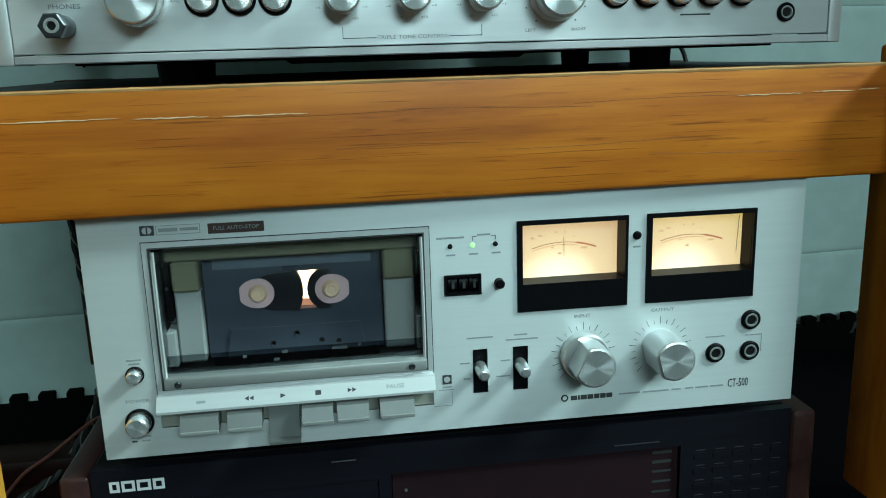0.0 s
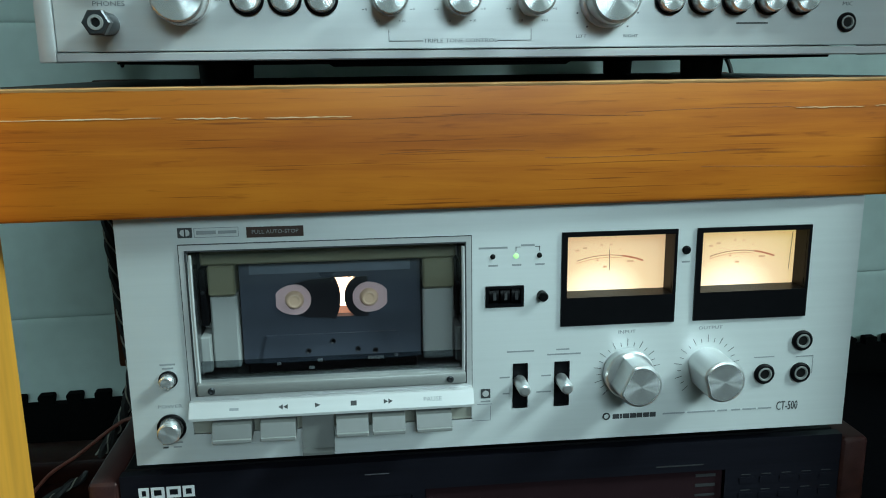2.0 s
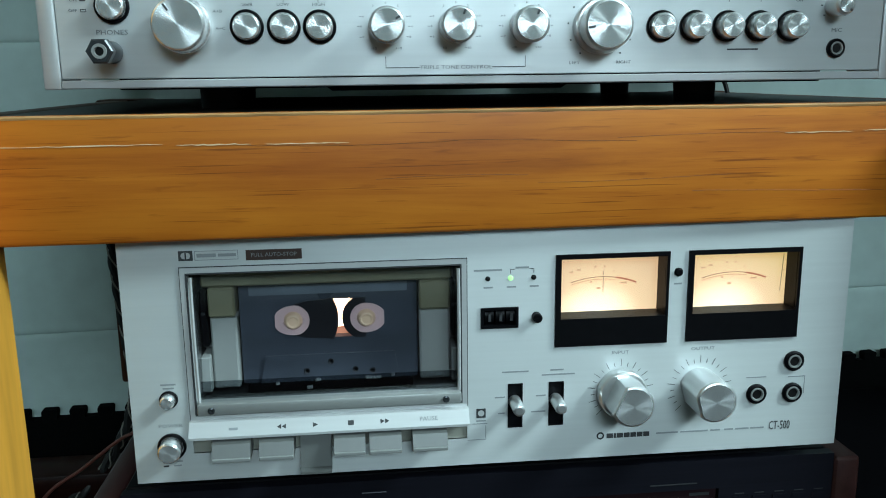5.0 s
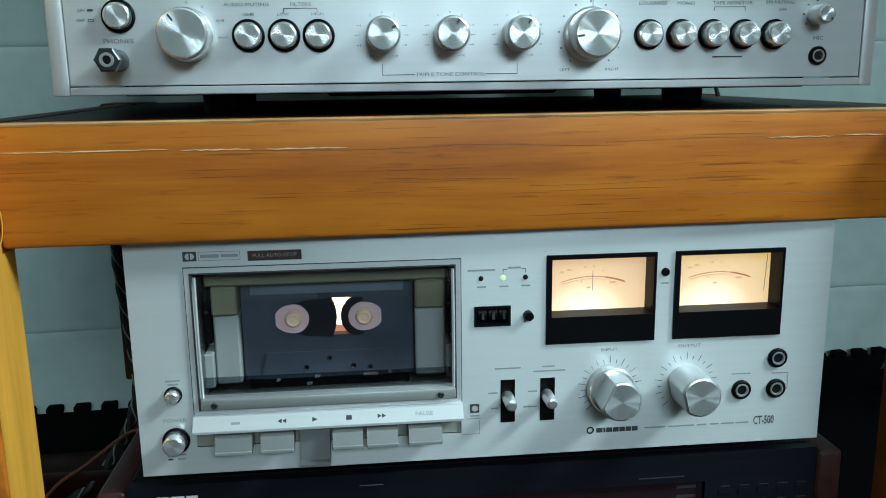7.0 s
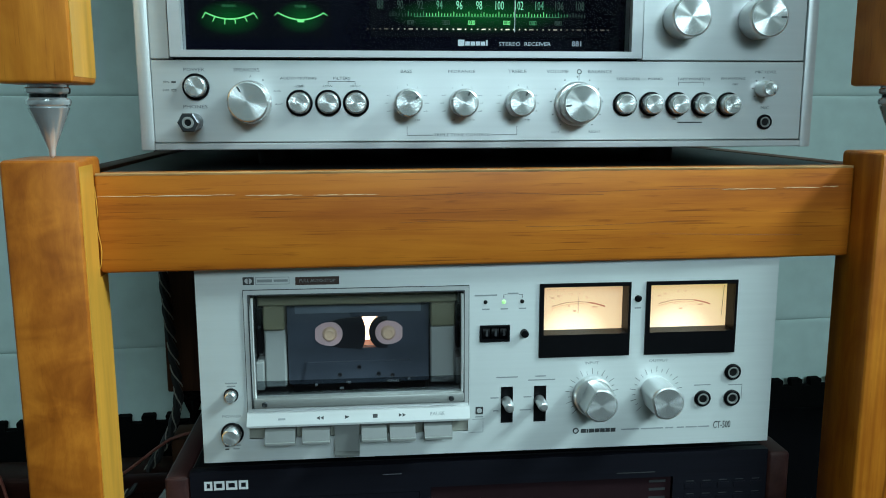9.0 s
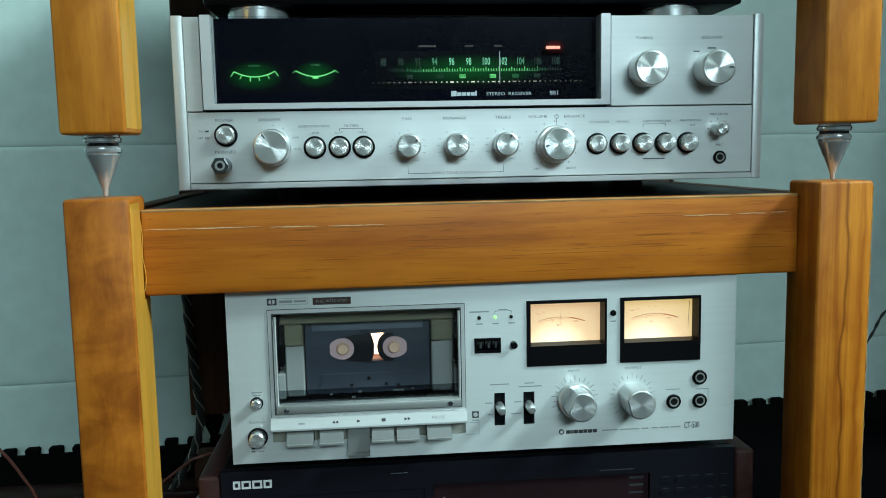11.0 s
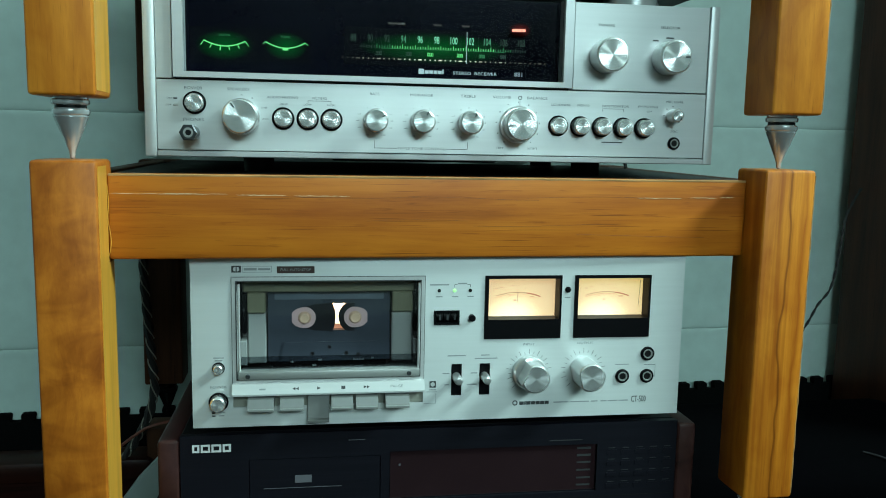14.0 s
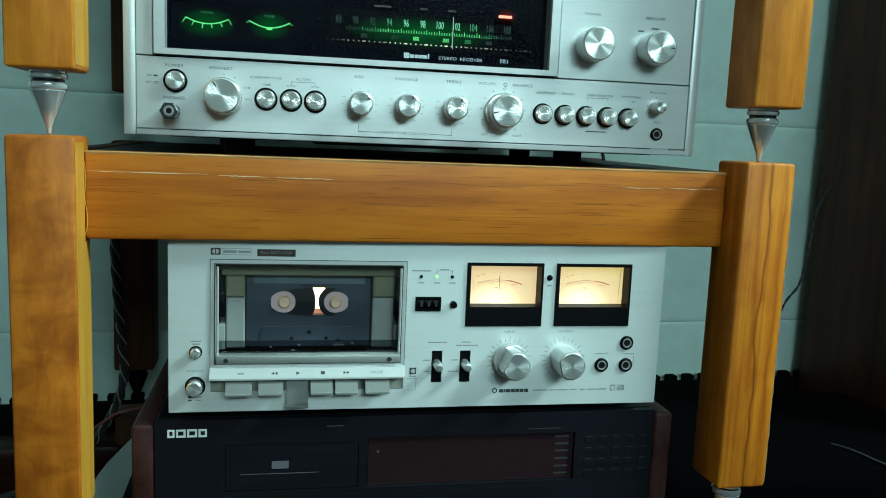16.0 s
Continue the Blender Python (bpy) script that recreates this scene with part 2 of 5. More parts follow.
REDWIRE = material("red_brown_wire", (0.16, 0.045, 0.03), 0.5)
GREYLINE = material("grey_line", (0.022, 0.022, 0.024), 0.7, spec=0.1)
BRAID_DARK = material("black_braid", (0.012, 0.012, 0.012), 0.6)
BRAID_LIGHT = material("pale_braid", (0.26, 0.25, 0.21), 0.7)
LAMP_SPILL = glow("tape_lamp_spill", (0.80, 0.34, 0.20), 0.7)
LAMP = glow("tape_lamp", (1.0, 0.62, 0.36), 9.0)
GREEN = glow("green_light", (0.22, 0.95, 0.25), 0.9)
GREENDIM = glow("green_light_dim", (0.06, 0.42, 0.13), 0.35)
NUMERAL = glow("dial_numeral", (0.34, 0.95, 0.55), 0.75)
NUMERALMID = glow("dial_numeral_mid", (0.14, 0.50, 0.26), 0.45)
NUMERALDIM = glow("dial_numeral_dim", (0.02, 0.08, 0.04), 0.2)
DOTLIT = glow("dial_dot", (1.0, 0.86, 0.66), 1.1)
DOTMID = glow("dial_dot_mid", (0.62, 0.50, 0.36), 0.5)
DOTDIM = glow("dial_dot_dim", (0.20, 0.15, 0.10), 0.3)
REDLIT = glow("red_indicator", (1.0, 0.30, 0.20), 2.2)
LEDLIT = glow("green_led", (0.45, 1.0, 0.36), 1.1)
GLASS = clear("clear_glass", 1.45, rough=0.02)
COATED = clear("coated_glass", 1.22, (0.9, 0.92, 0.94), 0.02)
CHEEKCLEAR = clear("edge_acrylic", 1.45, (0.80, 0.84, 0.88), 0.25, 0.16)
ACRYLIC = clear("clear_acrylic", 1.40, (0.88, 0.90, 0.92), 0.07, 0.085)
SMOKED = clear("smoked_acrylic", 1.40, (0.58, 0.61, 0.63), 0.05, 0.03)


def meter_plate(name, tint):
    """Translucent dial: a bulb's glow from mid lower edge, painted into the emission."""
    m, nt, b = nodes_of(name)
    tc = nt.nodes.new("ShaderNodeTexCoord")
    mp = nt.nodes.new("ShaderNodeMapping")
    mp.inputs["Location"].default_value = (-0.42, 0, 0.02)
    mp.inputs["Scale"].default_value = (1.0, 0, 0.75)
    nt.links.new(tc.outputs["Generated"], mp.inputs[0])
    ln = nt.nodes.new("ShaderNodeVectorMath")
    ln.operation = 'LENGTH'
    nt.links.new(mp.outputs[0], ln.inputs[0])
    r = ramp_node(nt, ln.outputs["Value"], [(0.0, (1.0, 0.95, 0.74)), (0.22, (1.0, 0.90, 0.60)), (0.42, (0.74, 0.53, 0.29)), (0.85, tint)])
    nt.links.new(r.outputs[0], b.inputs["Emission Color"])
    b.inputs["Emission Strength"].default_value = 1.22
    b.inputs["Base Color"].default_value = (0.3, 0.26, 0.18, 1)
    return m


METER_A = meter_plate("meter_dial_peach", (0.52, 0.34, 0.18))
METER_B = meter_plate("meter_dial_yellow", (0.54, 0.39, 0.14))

# ---- mesh tools ----
OFF = {}


def thing(name, base, label, category, group="", yaw=0.0, kind=""):
    ob = new(name)
    ob.empty_display_size = 0.02
    ob.matrix_world = pose(base[0], base[1], base[2] + Z0, 0, 0, yaw)
    OFF[ob] = Vector(base)
    return tagged(ob, label, category, group, kind)


def even_normals(me):
    """Keeps the flats of an all-round bevelled body flat: vertex normals weighted by face area."""
    if len(me.polygons) > 400 or any(a.value for a in me.attributes["sharp_edge"].data) if "sharp_edge" in me.attributes else False:
        return
    total = [Vector() for v in me.vertices]
    for p in me.polygons:
        for i in p.vertices:
            total[i] += p.normal * p.area
    me.normals_split_custom_set_from_vertices([v.normalized() for v in total])


def finish(name, bm, mat, smooth):
    bmesh.ops.recalc_face_normals(bm, faces=bm.faces[:])
    me = bpy.data.meshes.new(name)
    bm.to_mesh(me)
    bm.free()
    me.materials.append(mat)
    if smooth:
        me.shade_smooth()
        me.set_sharp_from_angle(angle=radians(24))
        even_normals(me)
    return me


def part(name, bm, mat, parent, label="", smooth=True):
    """Links a bmesh as one mesh under a thing or under a part."""
    off = OFF[parent]
    bmesh.ops.translate(bm, verts=bm.verts[:], vec=-off)
    ob = new(name, finish(name, bm, mat, smooth))
    ob.parent = parent
    OFF[ob] = off
    if label:
        ob["label"] = label
    return ob


def solo(name, bm, mat, label, category, group="", kind="", smooth=True):
    """A thing or piece of the setting of one mesh, built in deck heights."""
    ob = new(name, finish(name, bm, mat, smooth))
    ob.location.z = Z0
    OFF[ob] = Vector((0, 0, 0))
    return tagged(ob, label, category, group, kind)


def box(x0, x1, y0, y1, z0, z1, bev=0.0, seg=2, bm=None):
    tmp = bmesh.new()
    vs = [tmp.verts.new((x, y, z)) for x in (x0, x1) for y in (y0, y1) for z in (z0, z1)]
    for q in ((0, 1, 3, 2), (4, 6, 7, 5), (0, 4, 5, 1), (2, 3, 7, 6), (0, 2, 6, 4), (1, 5, 7, 3)):
        tmp.faces.new([vs[i] for i in q])
    if bev:
        bmesh.ops.bevel(tmp, geom=tmp.edges[:], offset=bev, segments=seg, profile=0.5, affect='EDGES')
    return join(bm, tmp)


def join(bm, tmp):
    if bm is None:
        return tmp
    seen = {v: bm.verts.new(v.co) for v in tmp.verts}
    for f in tmp.faces:
        bm.faces.new([seen[v] for v in f.verts])
    tmp.free()
    return bm


def lathe(profile, cx=0.0, cy=0.0, cz=0.0, axis='y', seg=32, bm=None, cut=None, caps=True):
    """profile: (position along the axis, radius). cut: (angle, depth share) flattens one side of the round."""
    bm = bm or bmesh.new()
    rings = []
    for a, r in profile:
        ring = []
        for i in range(seg):
            t = 2 * math.pi * i / seg
            u, v = r * math.cos(t), r * math.sin(t)
            if cut:
                n = (math.cos(cut[0]), math.sin(cut[0]))
                d = u * n[0] + v * n[1]
                if d > r * cut[1]:
                    u, v = u - (d - r * cut[1]) * n[0], v - (d - r * cut[1]) * n[1]
            co = (cx + u, cy + a, cz + v) if axis == 'y' else (cx + u, cy + v, cz + a)
            ring.append(bm.verts.new(co))
        rings.append(ring)
    for r0, r1 in zip(rings, rings[1:]):
        for i in range(seg):
            bm.faces.new((r0[i], r0[(i + 1) % seg], r1[(i + 1) % seg], r1[i]))
    if caps and profile[0][1] > 1e-6:
        bm.faces.new(rings[0])
    if caps and profile[-1][1] > 1e-6:
        bm.faces.new(rings[-1])
    return bm


def prism(poly, a0, a1, plane='xz', bm=None):
    """A polygon of (u, v) drawn out along the third axis from a0 to a1."""
    bm = bm or bmesh.new()

    def co(u, v, a):
        return {'xz': (u, a, v), 'yz': (a, u, v), 'xy': (u, v, a)}[plane]
    lo, hi = ([bm.verts.new(co(u, v, a)) for u, v in poly] for a in (a0, a1))
    n = len(poly)
    for i in range(n):
        bm.faces.new((lo[i], lo[(i + 1) % n], hi[(i + 1) % n], hi[i]))
    bm.faces.new(lo)
    bm.faces.new(hi)
    return bm


def pierced(x0, x1, z0, z1, y0, y1, holes):
    """A plate in x and z with rectangular openings right through it."""
    bm = bmesh.new()
    xs = sorted({x0, x1, *(h[0] for h in holes), *(h[1] for h in holes)})
    zs = sorted({z0, z1, *(min(z1, h[2]) for h in holes), *(min(z1, h[3]) for h in holes)})
    solid = {}
    for i in range(len(xs) - 1):
        for k in range(len(zs) - 1):
            cx, cz = (xs[i] + xs[i + 1]) / 2, (zs[k] + zs[k + 1]) / 2
            solid[i, k] = not any(h[0] < cx < h[1] and h[2] < cz < h[3] for h in holes)
    made = {}

    def vert(i, k, y):
        if (i, k, y) not in made:
            made[i, k, y] = bm.verts.new((xs[i], y, zs[k]))
        return made[i, k, y]
    for (i, k), s in solid.items():
        if not s:
            continue
        for y in (y0, y1):
            bm.faces.new([vert(i, k, y), vert(i + 1, k, y), vert(i + 1, k + 1, y), vert(i, k + 1, y)])
        for di, dk, (a, b) in ((-1, 0, ((i, k), (i, k + 1))), (1, 0, ((i + 1, k), (i + 1, k + 1))), (0, -1, ((i, k), (i + 1, k))), (0, 1, ((i, k + 1), (i + 1, k + 1)))):
            if not solid.get((i + di, k + dk), False):
                bm.faces.new([vert(*a, y0), vert(*b, y0), vert(*b, y1), vert(*a, y1)])
    return bm


def frame_bm(x0, x1, z0, z1, w, y0, y1):
    return pierced(x0, x1, z0, z1, y0, y1, [(x0 + w, x1 - w, z0 + w, z1 - w)])


def tube(points, r, seg=8, bm=None, closed=False):
    bm = bm or bmesh.new()
    pts = [Vector(p) for p in points]
    rings = []
    for i, p in enumerate(pts):
        d = (pts[min(i + 1, len(pts) - 1)] - pts[max(i - 1, 0)]).normalized()
        s = d.cross(Vector((0.3, 1, 0.2))).normalized()
        u = d.cross(s)
        rings.append([bm.verts.new(p + r * (math.cos(2 * math.pi * k / seg) * s + math.sin(2 * math.pi * k / seg) * u)) for k in range(seg)])
    for r0, r1 in zip(rings, rings[1:]):
        for i in range(seg):
            bm.faces.new((r0[i], r0[(i + 1) % seg], r1[(i + 1) % seg], r1[i]))
    bm.faces.new(rings[0])
    bm.faces.new(rings[-1])
    return bm


def spline(points, n=40):
    """Smooth points along a few given ones."""
    pts = [Vector(p) for p in points]
    out = []
    for i in range(n + 1):
        s = i / n * (len(pts) - 1)
        k = min(int(s), len(pts) - 2)
        t = s - k
        p0, p1, p2, p3 = pts[max(k - 1, 0)], pts[k], pts[k + 1], pts[min(k + 2, len(pts) - 1)]
        out.append(0.5 * (2 * p1 + (p2 - p0) * t + (2 * p0 - 5 * p1 + 4 * p2 - p3) * t * t + (3 * p1 - p0 - 3 * p2 + p3) * t ** 3))
    return out


def text(words, x, z, size, y, mat, parent, align='CENTER', name="lettering", wide=1.0):
    cu = bpy.data.curves.new(name, 'FONT')
    cu.body, cu.size, cu.align_x, cu.align_y = words, size, align, 'CENTER'
    cu.extrude = 0.00008
    cu.resolution_u = 2
    tmp = bpy.data.objects.new(name, cu)
    me = bpy.data.meshes.new_from_object(tmp)
    bpy.data.objects.remove(tmp)
    bpy.data.curves.remove(cu)
    me.transform(Matrix.Translation(Vector((x, y, z)) - OFF[parent]) @ Matrix.Rotation(radians(90), 4, 'X') @ Matrix.Diagonal((wide, 1, 1, 1)))
    me.materials.clear()
    me.materials.append(mat)
    ob = new(name, me)
    ob.parent = parent
    OFF[ob] = OFF[parent]
    return ob


def bar(x0, x1, z, h, y, mat, parent, name="print_bar"):
    """A printed mark too small to read, 0.15 mm proud."""
    return part(name, box(x0, x1, y - 0.00015, y + 0.0002, z - h / 2, z + h / 2), mat, parent, smooth=False)


# ---- room ----
WALL_YAW = 3.4
WALL_Y = 0.445

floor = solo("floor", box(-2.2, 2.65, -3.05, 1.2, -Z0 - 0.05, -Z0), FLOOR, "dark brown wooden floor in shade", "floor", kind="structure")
# ceiling and south, west and east walls are unseen, assumed to close the room
solo("ceiling", box(-2.2, 2.65, -3.05, 1.2, 3.20 - Z0, 3.25 - Z0), WHITE, "plain white plaster ceiling of the room", "ceiling", kind="structure")
solo("wall_south", pierced(-2.2, 2.65, -Z0, 3.20 - Z0, -3.05, -2.95, [(-0.29, 1.25, 1.51 - Z0, 2.25 - Z0)]), PLASTER, "dull unseen wall with a high opening added for fill light", "wall", kind="structure")
solo("wall_west", box(-2.3, -2.2, -3.05, 1.2, -Z0, 3.20 - Z0), PLASTER, "plain painted side wall in shade", "wall", kind="structure")
bm = pierced(-3.05, 1.2, -Z0, 3.20 - Z0, 0, 0.1, [(-1.51, -0.59, 2.33 - Z0, 3.07 - Z0)])
bmesh.ops.transform(bm, matrix=Matrix(((0, 1, 0, 2.56), (1, 0, 0, 0), (0, 0, 1, 0), (0, 0, 0, 1))), verts=bm.verts[:])
solo("wall_east", bm, PLASTER, "painted side wall with a small window opening", "wall", kind="structure")

random.seed(7)
wall = new("wall_north")
wall.matrix_world = pose(0, WALL_Y, Z0, 0, 0, WALL_YAW)
OFF[wall] = Vector((0, 0, 0))
tagged(wall, "blue-grey wall of wide painted panels with level joints", "wall", kind="structure")
part("backing", box(-2.29, 2.72, 0.010, 0.09, -Z0, 3.20 - Z0), JOINT, wall, smooth=False)
rows_z = [-0.4150] + [-0.3295 + 0.285 * k for k in range(11)]
cols_x = [-2.28, 2.70]
shared = {}
for k in range(len(rows_z) - 1):
    for i in range(len(cols_x) - 1):
        w = cols_x[i + 1] - cols_x[i]
        key = (round(w, 3), round(rows_z[k + 1] - rows_z[k], 3))
        if key not in shared:
            b = box(0.001, w - 0.001, 0.0, 0.030, 0.0, key[1], 0.0085, 4)
            bmesh.ops.scale(b, vec=(1, 0.22, 1), verts=b.verts[:])
            shared[key] = finish("wall_panel", b, PAD, True)
        ob = new("wall_panel", shared[key])
        ob.parent = wall
        ob.location = (cols_x[i], 0, rows_z[k])
        ob.rotation_euler = (radians(random.uniform(-0.12, 0.12)), 0, 0)

# dark foam mat with a toothed top edge, standing along the foot of the wall
mat_ob = new("foam_mat")
mat_ob.matrix_world = pose(0, WALL_Y - 0.014, Z0, 0, 0, WALL_YAW)
OFF[mat_ob] = Vector((0, 0, 0))
tagged(mat_ob, "black foam floor mat with toothed edge standing against the wall", "foam mat")
TOOTH, TOP, GAP = 0.0268, -0.1190, -0.1285
poly = [(-1.4, -Z0), (1.3, -Z0), (1.3, GAP)]
for k in range(47, -52, -1):
    c, h = (k + 0.45) * TOOTH, 0.29 * TOOTH
    poly += [(c + h * 0.86, GAP), (c + h, TOP - 0.0030), (c + h * 0.94, TOP - 0.0008), (c + h * 0.78, TOP), (c - h * 0.78, TOP), (c - h * 0.94, TOP - 0.0008), (c - h, TOP - 0.0030), (c - h * 0.86, GAP)]
poly.append((-1.4, GAP))
part("mat", prism(poly, -0.004, 0.006), FOAM, mat_ob, smooth=False)

# ---- wooden rack ----


def spike_lathe(profile, cx, cy, cz):
    return lathe(profile, cx, cy, cz, 'z', 28)


def lit_corner(t, x, z0, z1, r, mat, label):
    """Pale uneven line that paints the rim light on a leg's corner."""
    pts = [Vector((x + random.uniform(-0.0003, 0.0003), 0.0011 + random.uniform(-0.0002, 0.0002), z0 + (z1 - z0) * q / 40)) for q in range(41)]
    part("lit_corner", tube(pts, r, 8), mat, t, label)


def rack_tier(z, label, full=True, drop=0.0, dx=0.0):
    """One tier: four legs on chrome spikes, rails and a black shelf; z is the underside of its legs."""
    t = thing("rack_tier", (0, -0.035, z), label, "hi-fi rack", "stacked tiers of the rack", yaw=1.3)
    t.matrix_world = pose(-0.0023 + dx, -0.035, z + Z0, 0, 0, 1.3)
    OFF[t] = Vector((0, 0, 0))
    H = 0.2625
    leg_b = finish("leg", box(-0.021, 0.021, 0, 0.043, -drop, H, 0.0028, 3), OAK_Z if full else OAK_PALE, True)
    # back legs and rails: the same oak with shade darkened into its colour
    leg_d = finish("leg", box(-0.021, 0.021, 0, 0.043, -drop, 0.2526, 0.0028, 3), OAK_SHADED, True)
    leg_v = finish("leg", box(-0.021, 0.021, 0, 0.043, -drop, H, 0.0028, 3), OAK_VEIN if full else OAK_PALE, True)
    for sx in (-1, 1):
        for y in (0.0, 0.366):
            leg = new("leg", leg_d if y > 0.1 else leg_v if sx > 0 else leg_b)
            leg.parent = t
            leg.location = (sx * 0.260, y, 0)
            if y > 0.1:
                leg["label"] = "back leg, shade put into its colour"
            OFF[leg] = Vector((0, 0, 0))
            cx, cy = sx * 0.260, y + 0.021
            # back spikes are chrome too, dark reflections put into the metal's colour
            metal = CHROME if y < 0.1 else CHROME_DARK
            sp = part("spike", spike_lathe([(-0.0415, 0.0005), (-0.0402, 0.0017), (-0.0362, 0.0021), (-0.0352, 0.0024), (-0.0138, 0.0109), (-0.0130, 0.0113)], cx, cy, -drop), metal, t, "polished chrome cone spike" if y < 0.1 else "chrome cone spike, dark reflections painted in")
            part("collar", spike_lathe([(-0.0130, 0.0103), (-0.0124, 0.0108), (-0.0115, 0.0118), (-0.0100, 0.0122), (-0.0086, 0.0120), (-0.0075, 0.0110), (-0.0071, 0.0098), (-0.0057, 0.0098), (-0.0051, 0.0116), (-0.0042, 0.0121), (-0.0022, 0.0121), (-0.0015, 0.0112), (0.0, 0.0112)], cx, cy, -drop), metal, sp, "threaded collar")
            part("groove", spike_lathe([(-0.0073, 0.0101), (-0.0054, 0.0101)], cx, cy, -drop), CHROME_DARK, sp)
    rz0, rz1 = 0.1930, 0.2530
    part("front_rail", box(-0.2392, 0.2392, 0.0265, 0.0415, rz0, rz1, 0.0025, 3), OAK_X, t, "honey-brown varnished front rail with a chipped line")
    part("back_rail", box(-0.2392, 0.2392, 0.367, 0.382, rz0, rz1 - 0.001, 0.0025, 2), OAK_SHADED, t, "back rail, shade put into its colour")
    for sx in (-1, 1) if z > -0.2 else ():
        part("side_rail", box(sx * 0.260 - 0.0075, sx * 0.260 + 0.0075, 0.0428, 0.3662, rz0, rz1 - 0.001, 0.002, 2), OAK_SHADED, t, "side rail, shade put into its colour")
    part("shelf", box(-0.2385, 0.2385, 0.0418, 0.3665, rz1 - 0.0060, rz1 - 0.0003, 0.0004, 1), SHELFBLACK, t, "glossy black shelf panel")
    random.seed(11)
    # left front leg's inner side: light from the right painted in pale varnish
    zs = [0.004 + (H - 0.008) * q / 24 for q in range(25)]
    back = 0.0255 if full else 0.0410
    poly = [(0.0016 + random.uniform(0, 0.0004), v) for v in zs] + [(back, zs[-1]), (back, rz0 - 0.002), (0.0410, rz0 - 0.002), (0.0410, zs[0])]
    part("lit_side", prism(poly, -0.2392, -0.2387, 'yz'), LIT_VARNISH, t, "pale varnish on the leg's side, side light painted in", smooth=False)
    lit_corner(t, 0.2802, 0.004, H - 0.004, 0.0007, LIT_EDGE, "pale corner, rim light painted in")
    if full:
        random.seed(4)
        # pale tube puts the highlight on the rail's top edge into its colour
        top_edge = [Vector((-0.2380 + 0.4760 * q / 60, 0.02735 + random.uniform(-0.00015, 0.00015), rz1 - 0.00085 + random.uniform(-0.00015, 0.00015))) for q in range(61)]
        part("lit_top_edge", tube(top_edge, 0.0010, 6), LIT_EDGE, t, "pale upper edge of the rail, highlight painted in")
        zc = 0.2393
        for x0, x1, zz in ((-0.2385, -0.158, 0.0), (-0.152, -0.118, -0.0005), (-0.112, -0.072, -0.0008), (0.148, 0.185, -0.0006), (0.190, 0.2150, -0.0002), (0.2165, 0.2290, 0.0002)):
            up, lo = [], []
            n = 14
            for q in range(n + 1):
                xq = x0 + (x1 - x0) * q / n
                w = 0.00030 * math.sin(math.pi * q / n) ** 0.5 * random.uniform(0.25, 1.0) + 0.00003
                mid = zc + zz + random.uniform(-0.00018, 0.00018)
                up.append((xq, mid + w))
                lo.append((xq, mid - w))
            part("chip", prism(up + lo[::-1], 0.0262, 0.0268), CHIP, t, "pale chipped varnish", smooth=False)
        for x0, x1, zz in ((-0.120, -0.020, -0.0010), (-0.030, 0.070, -0.0018), (0.060, 0.160, -0.0012), (-0.060, 0.015, -0.0190), (0.020, 0.120, -0.0215), (0.100, 0.205, -0.0300)):
            line = [Vector((x0 + (x1 - x0) * q / 30, 0.02652, zc + zz - 0.0012 * math.sin(q / 11 + 50 * x0) + random.uniform(-0.00012, 0.00012))) for q in range(31)]
            part("grain_line", tube(line, 0.00013, 5), GRAINLINE, t, "fine dark grain line")
        # pale bead paints the bright highlight where leg and rail meet
        part("bead_highlight", tube(spline([(-0.2387, 0.0260, 0.2455), (-0.2380, 0.0260, 0.232), (-0.2388, 0.0260, 0.222), (-0.2372, 0.0260, 0.209), (-0.2376, 0.0260, 0.201), (-0.2388, 0.0260, 0.196)], 30), 0.0003, 6), LIT_VARNISH, t, "pale varnish bead, corner highlight painted in")
    return t


rack_tier(-0.064, "varnished oak rack tier on chrome spikes around the tape deck")
rack_tier(0.2400, "varnished oak rack tier standing over the receiver on spikes", False, dx=0.0012)
rack_tier(-0.3680, "varnished oak rack tier carrying the disc player near the floor", False, drop=0.0100)

# ---- knobs, buttons, sockets ----


def knob(parent, x, z, r, face_y, back_y, name="knob", skirt=0.0, mark=None, cut=None, label=""):
    """Aluminium knob: turned side, spun face, dark pointer mark at an angle."""
    d = face_y
    prof = [(back_y, r * 1.0), (d + 0.0012, r), (d + 0.0004, r - 0.0005), (d, r - 0.0012)]
    k = part(name, lathe(prof, x, 0, z, 'y', 48, cut=cut), TURNED, parent, label)
    part("knob_face", lathe([(d - 0.0001, 0.00001), (d - 0.0002, r - 0.0014), (d + 0.0002, r - 0.0012)], x, 0, z, 'y', 48, cut=cut), SPUN, k)
    if skirt:
        part("skirt", lathe([(back_y, skirt), (back_y - 0.005, skirt), (back_y - 0.006, skirt - 0.0008), (back_y - 0.006, r * 0.9)], x, 0, z, 'y', 48), TURNED, k)
    if mark is not None:
        c, s = math.cos(mark), math.sin(mark)
        a, b, w = r * 0.58, r * 0.86, 0.0005
        part("pointer", prism([(x + a * c - w * s, z + a * s + w * c), (x + b * c - w * s, z + b * s + w * c), (x + b * c + w * s, z + b * s - w * c), (x + a * c + w * s, z + a * s - w * c)], d - 0.0004, d + 0.0002), INK, k)
    return k


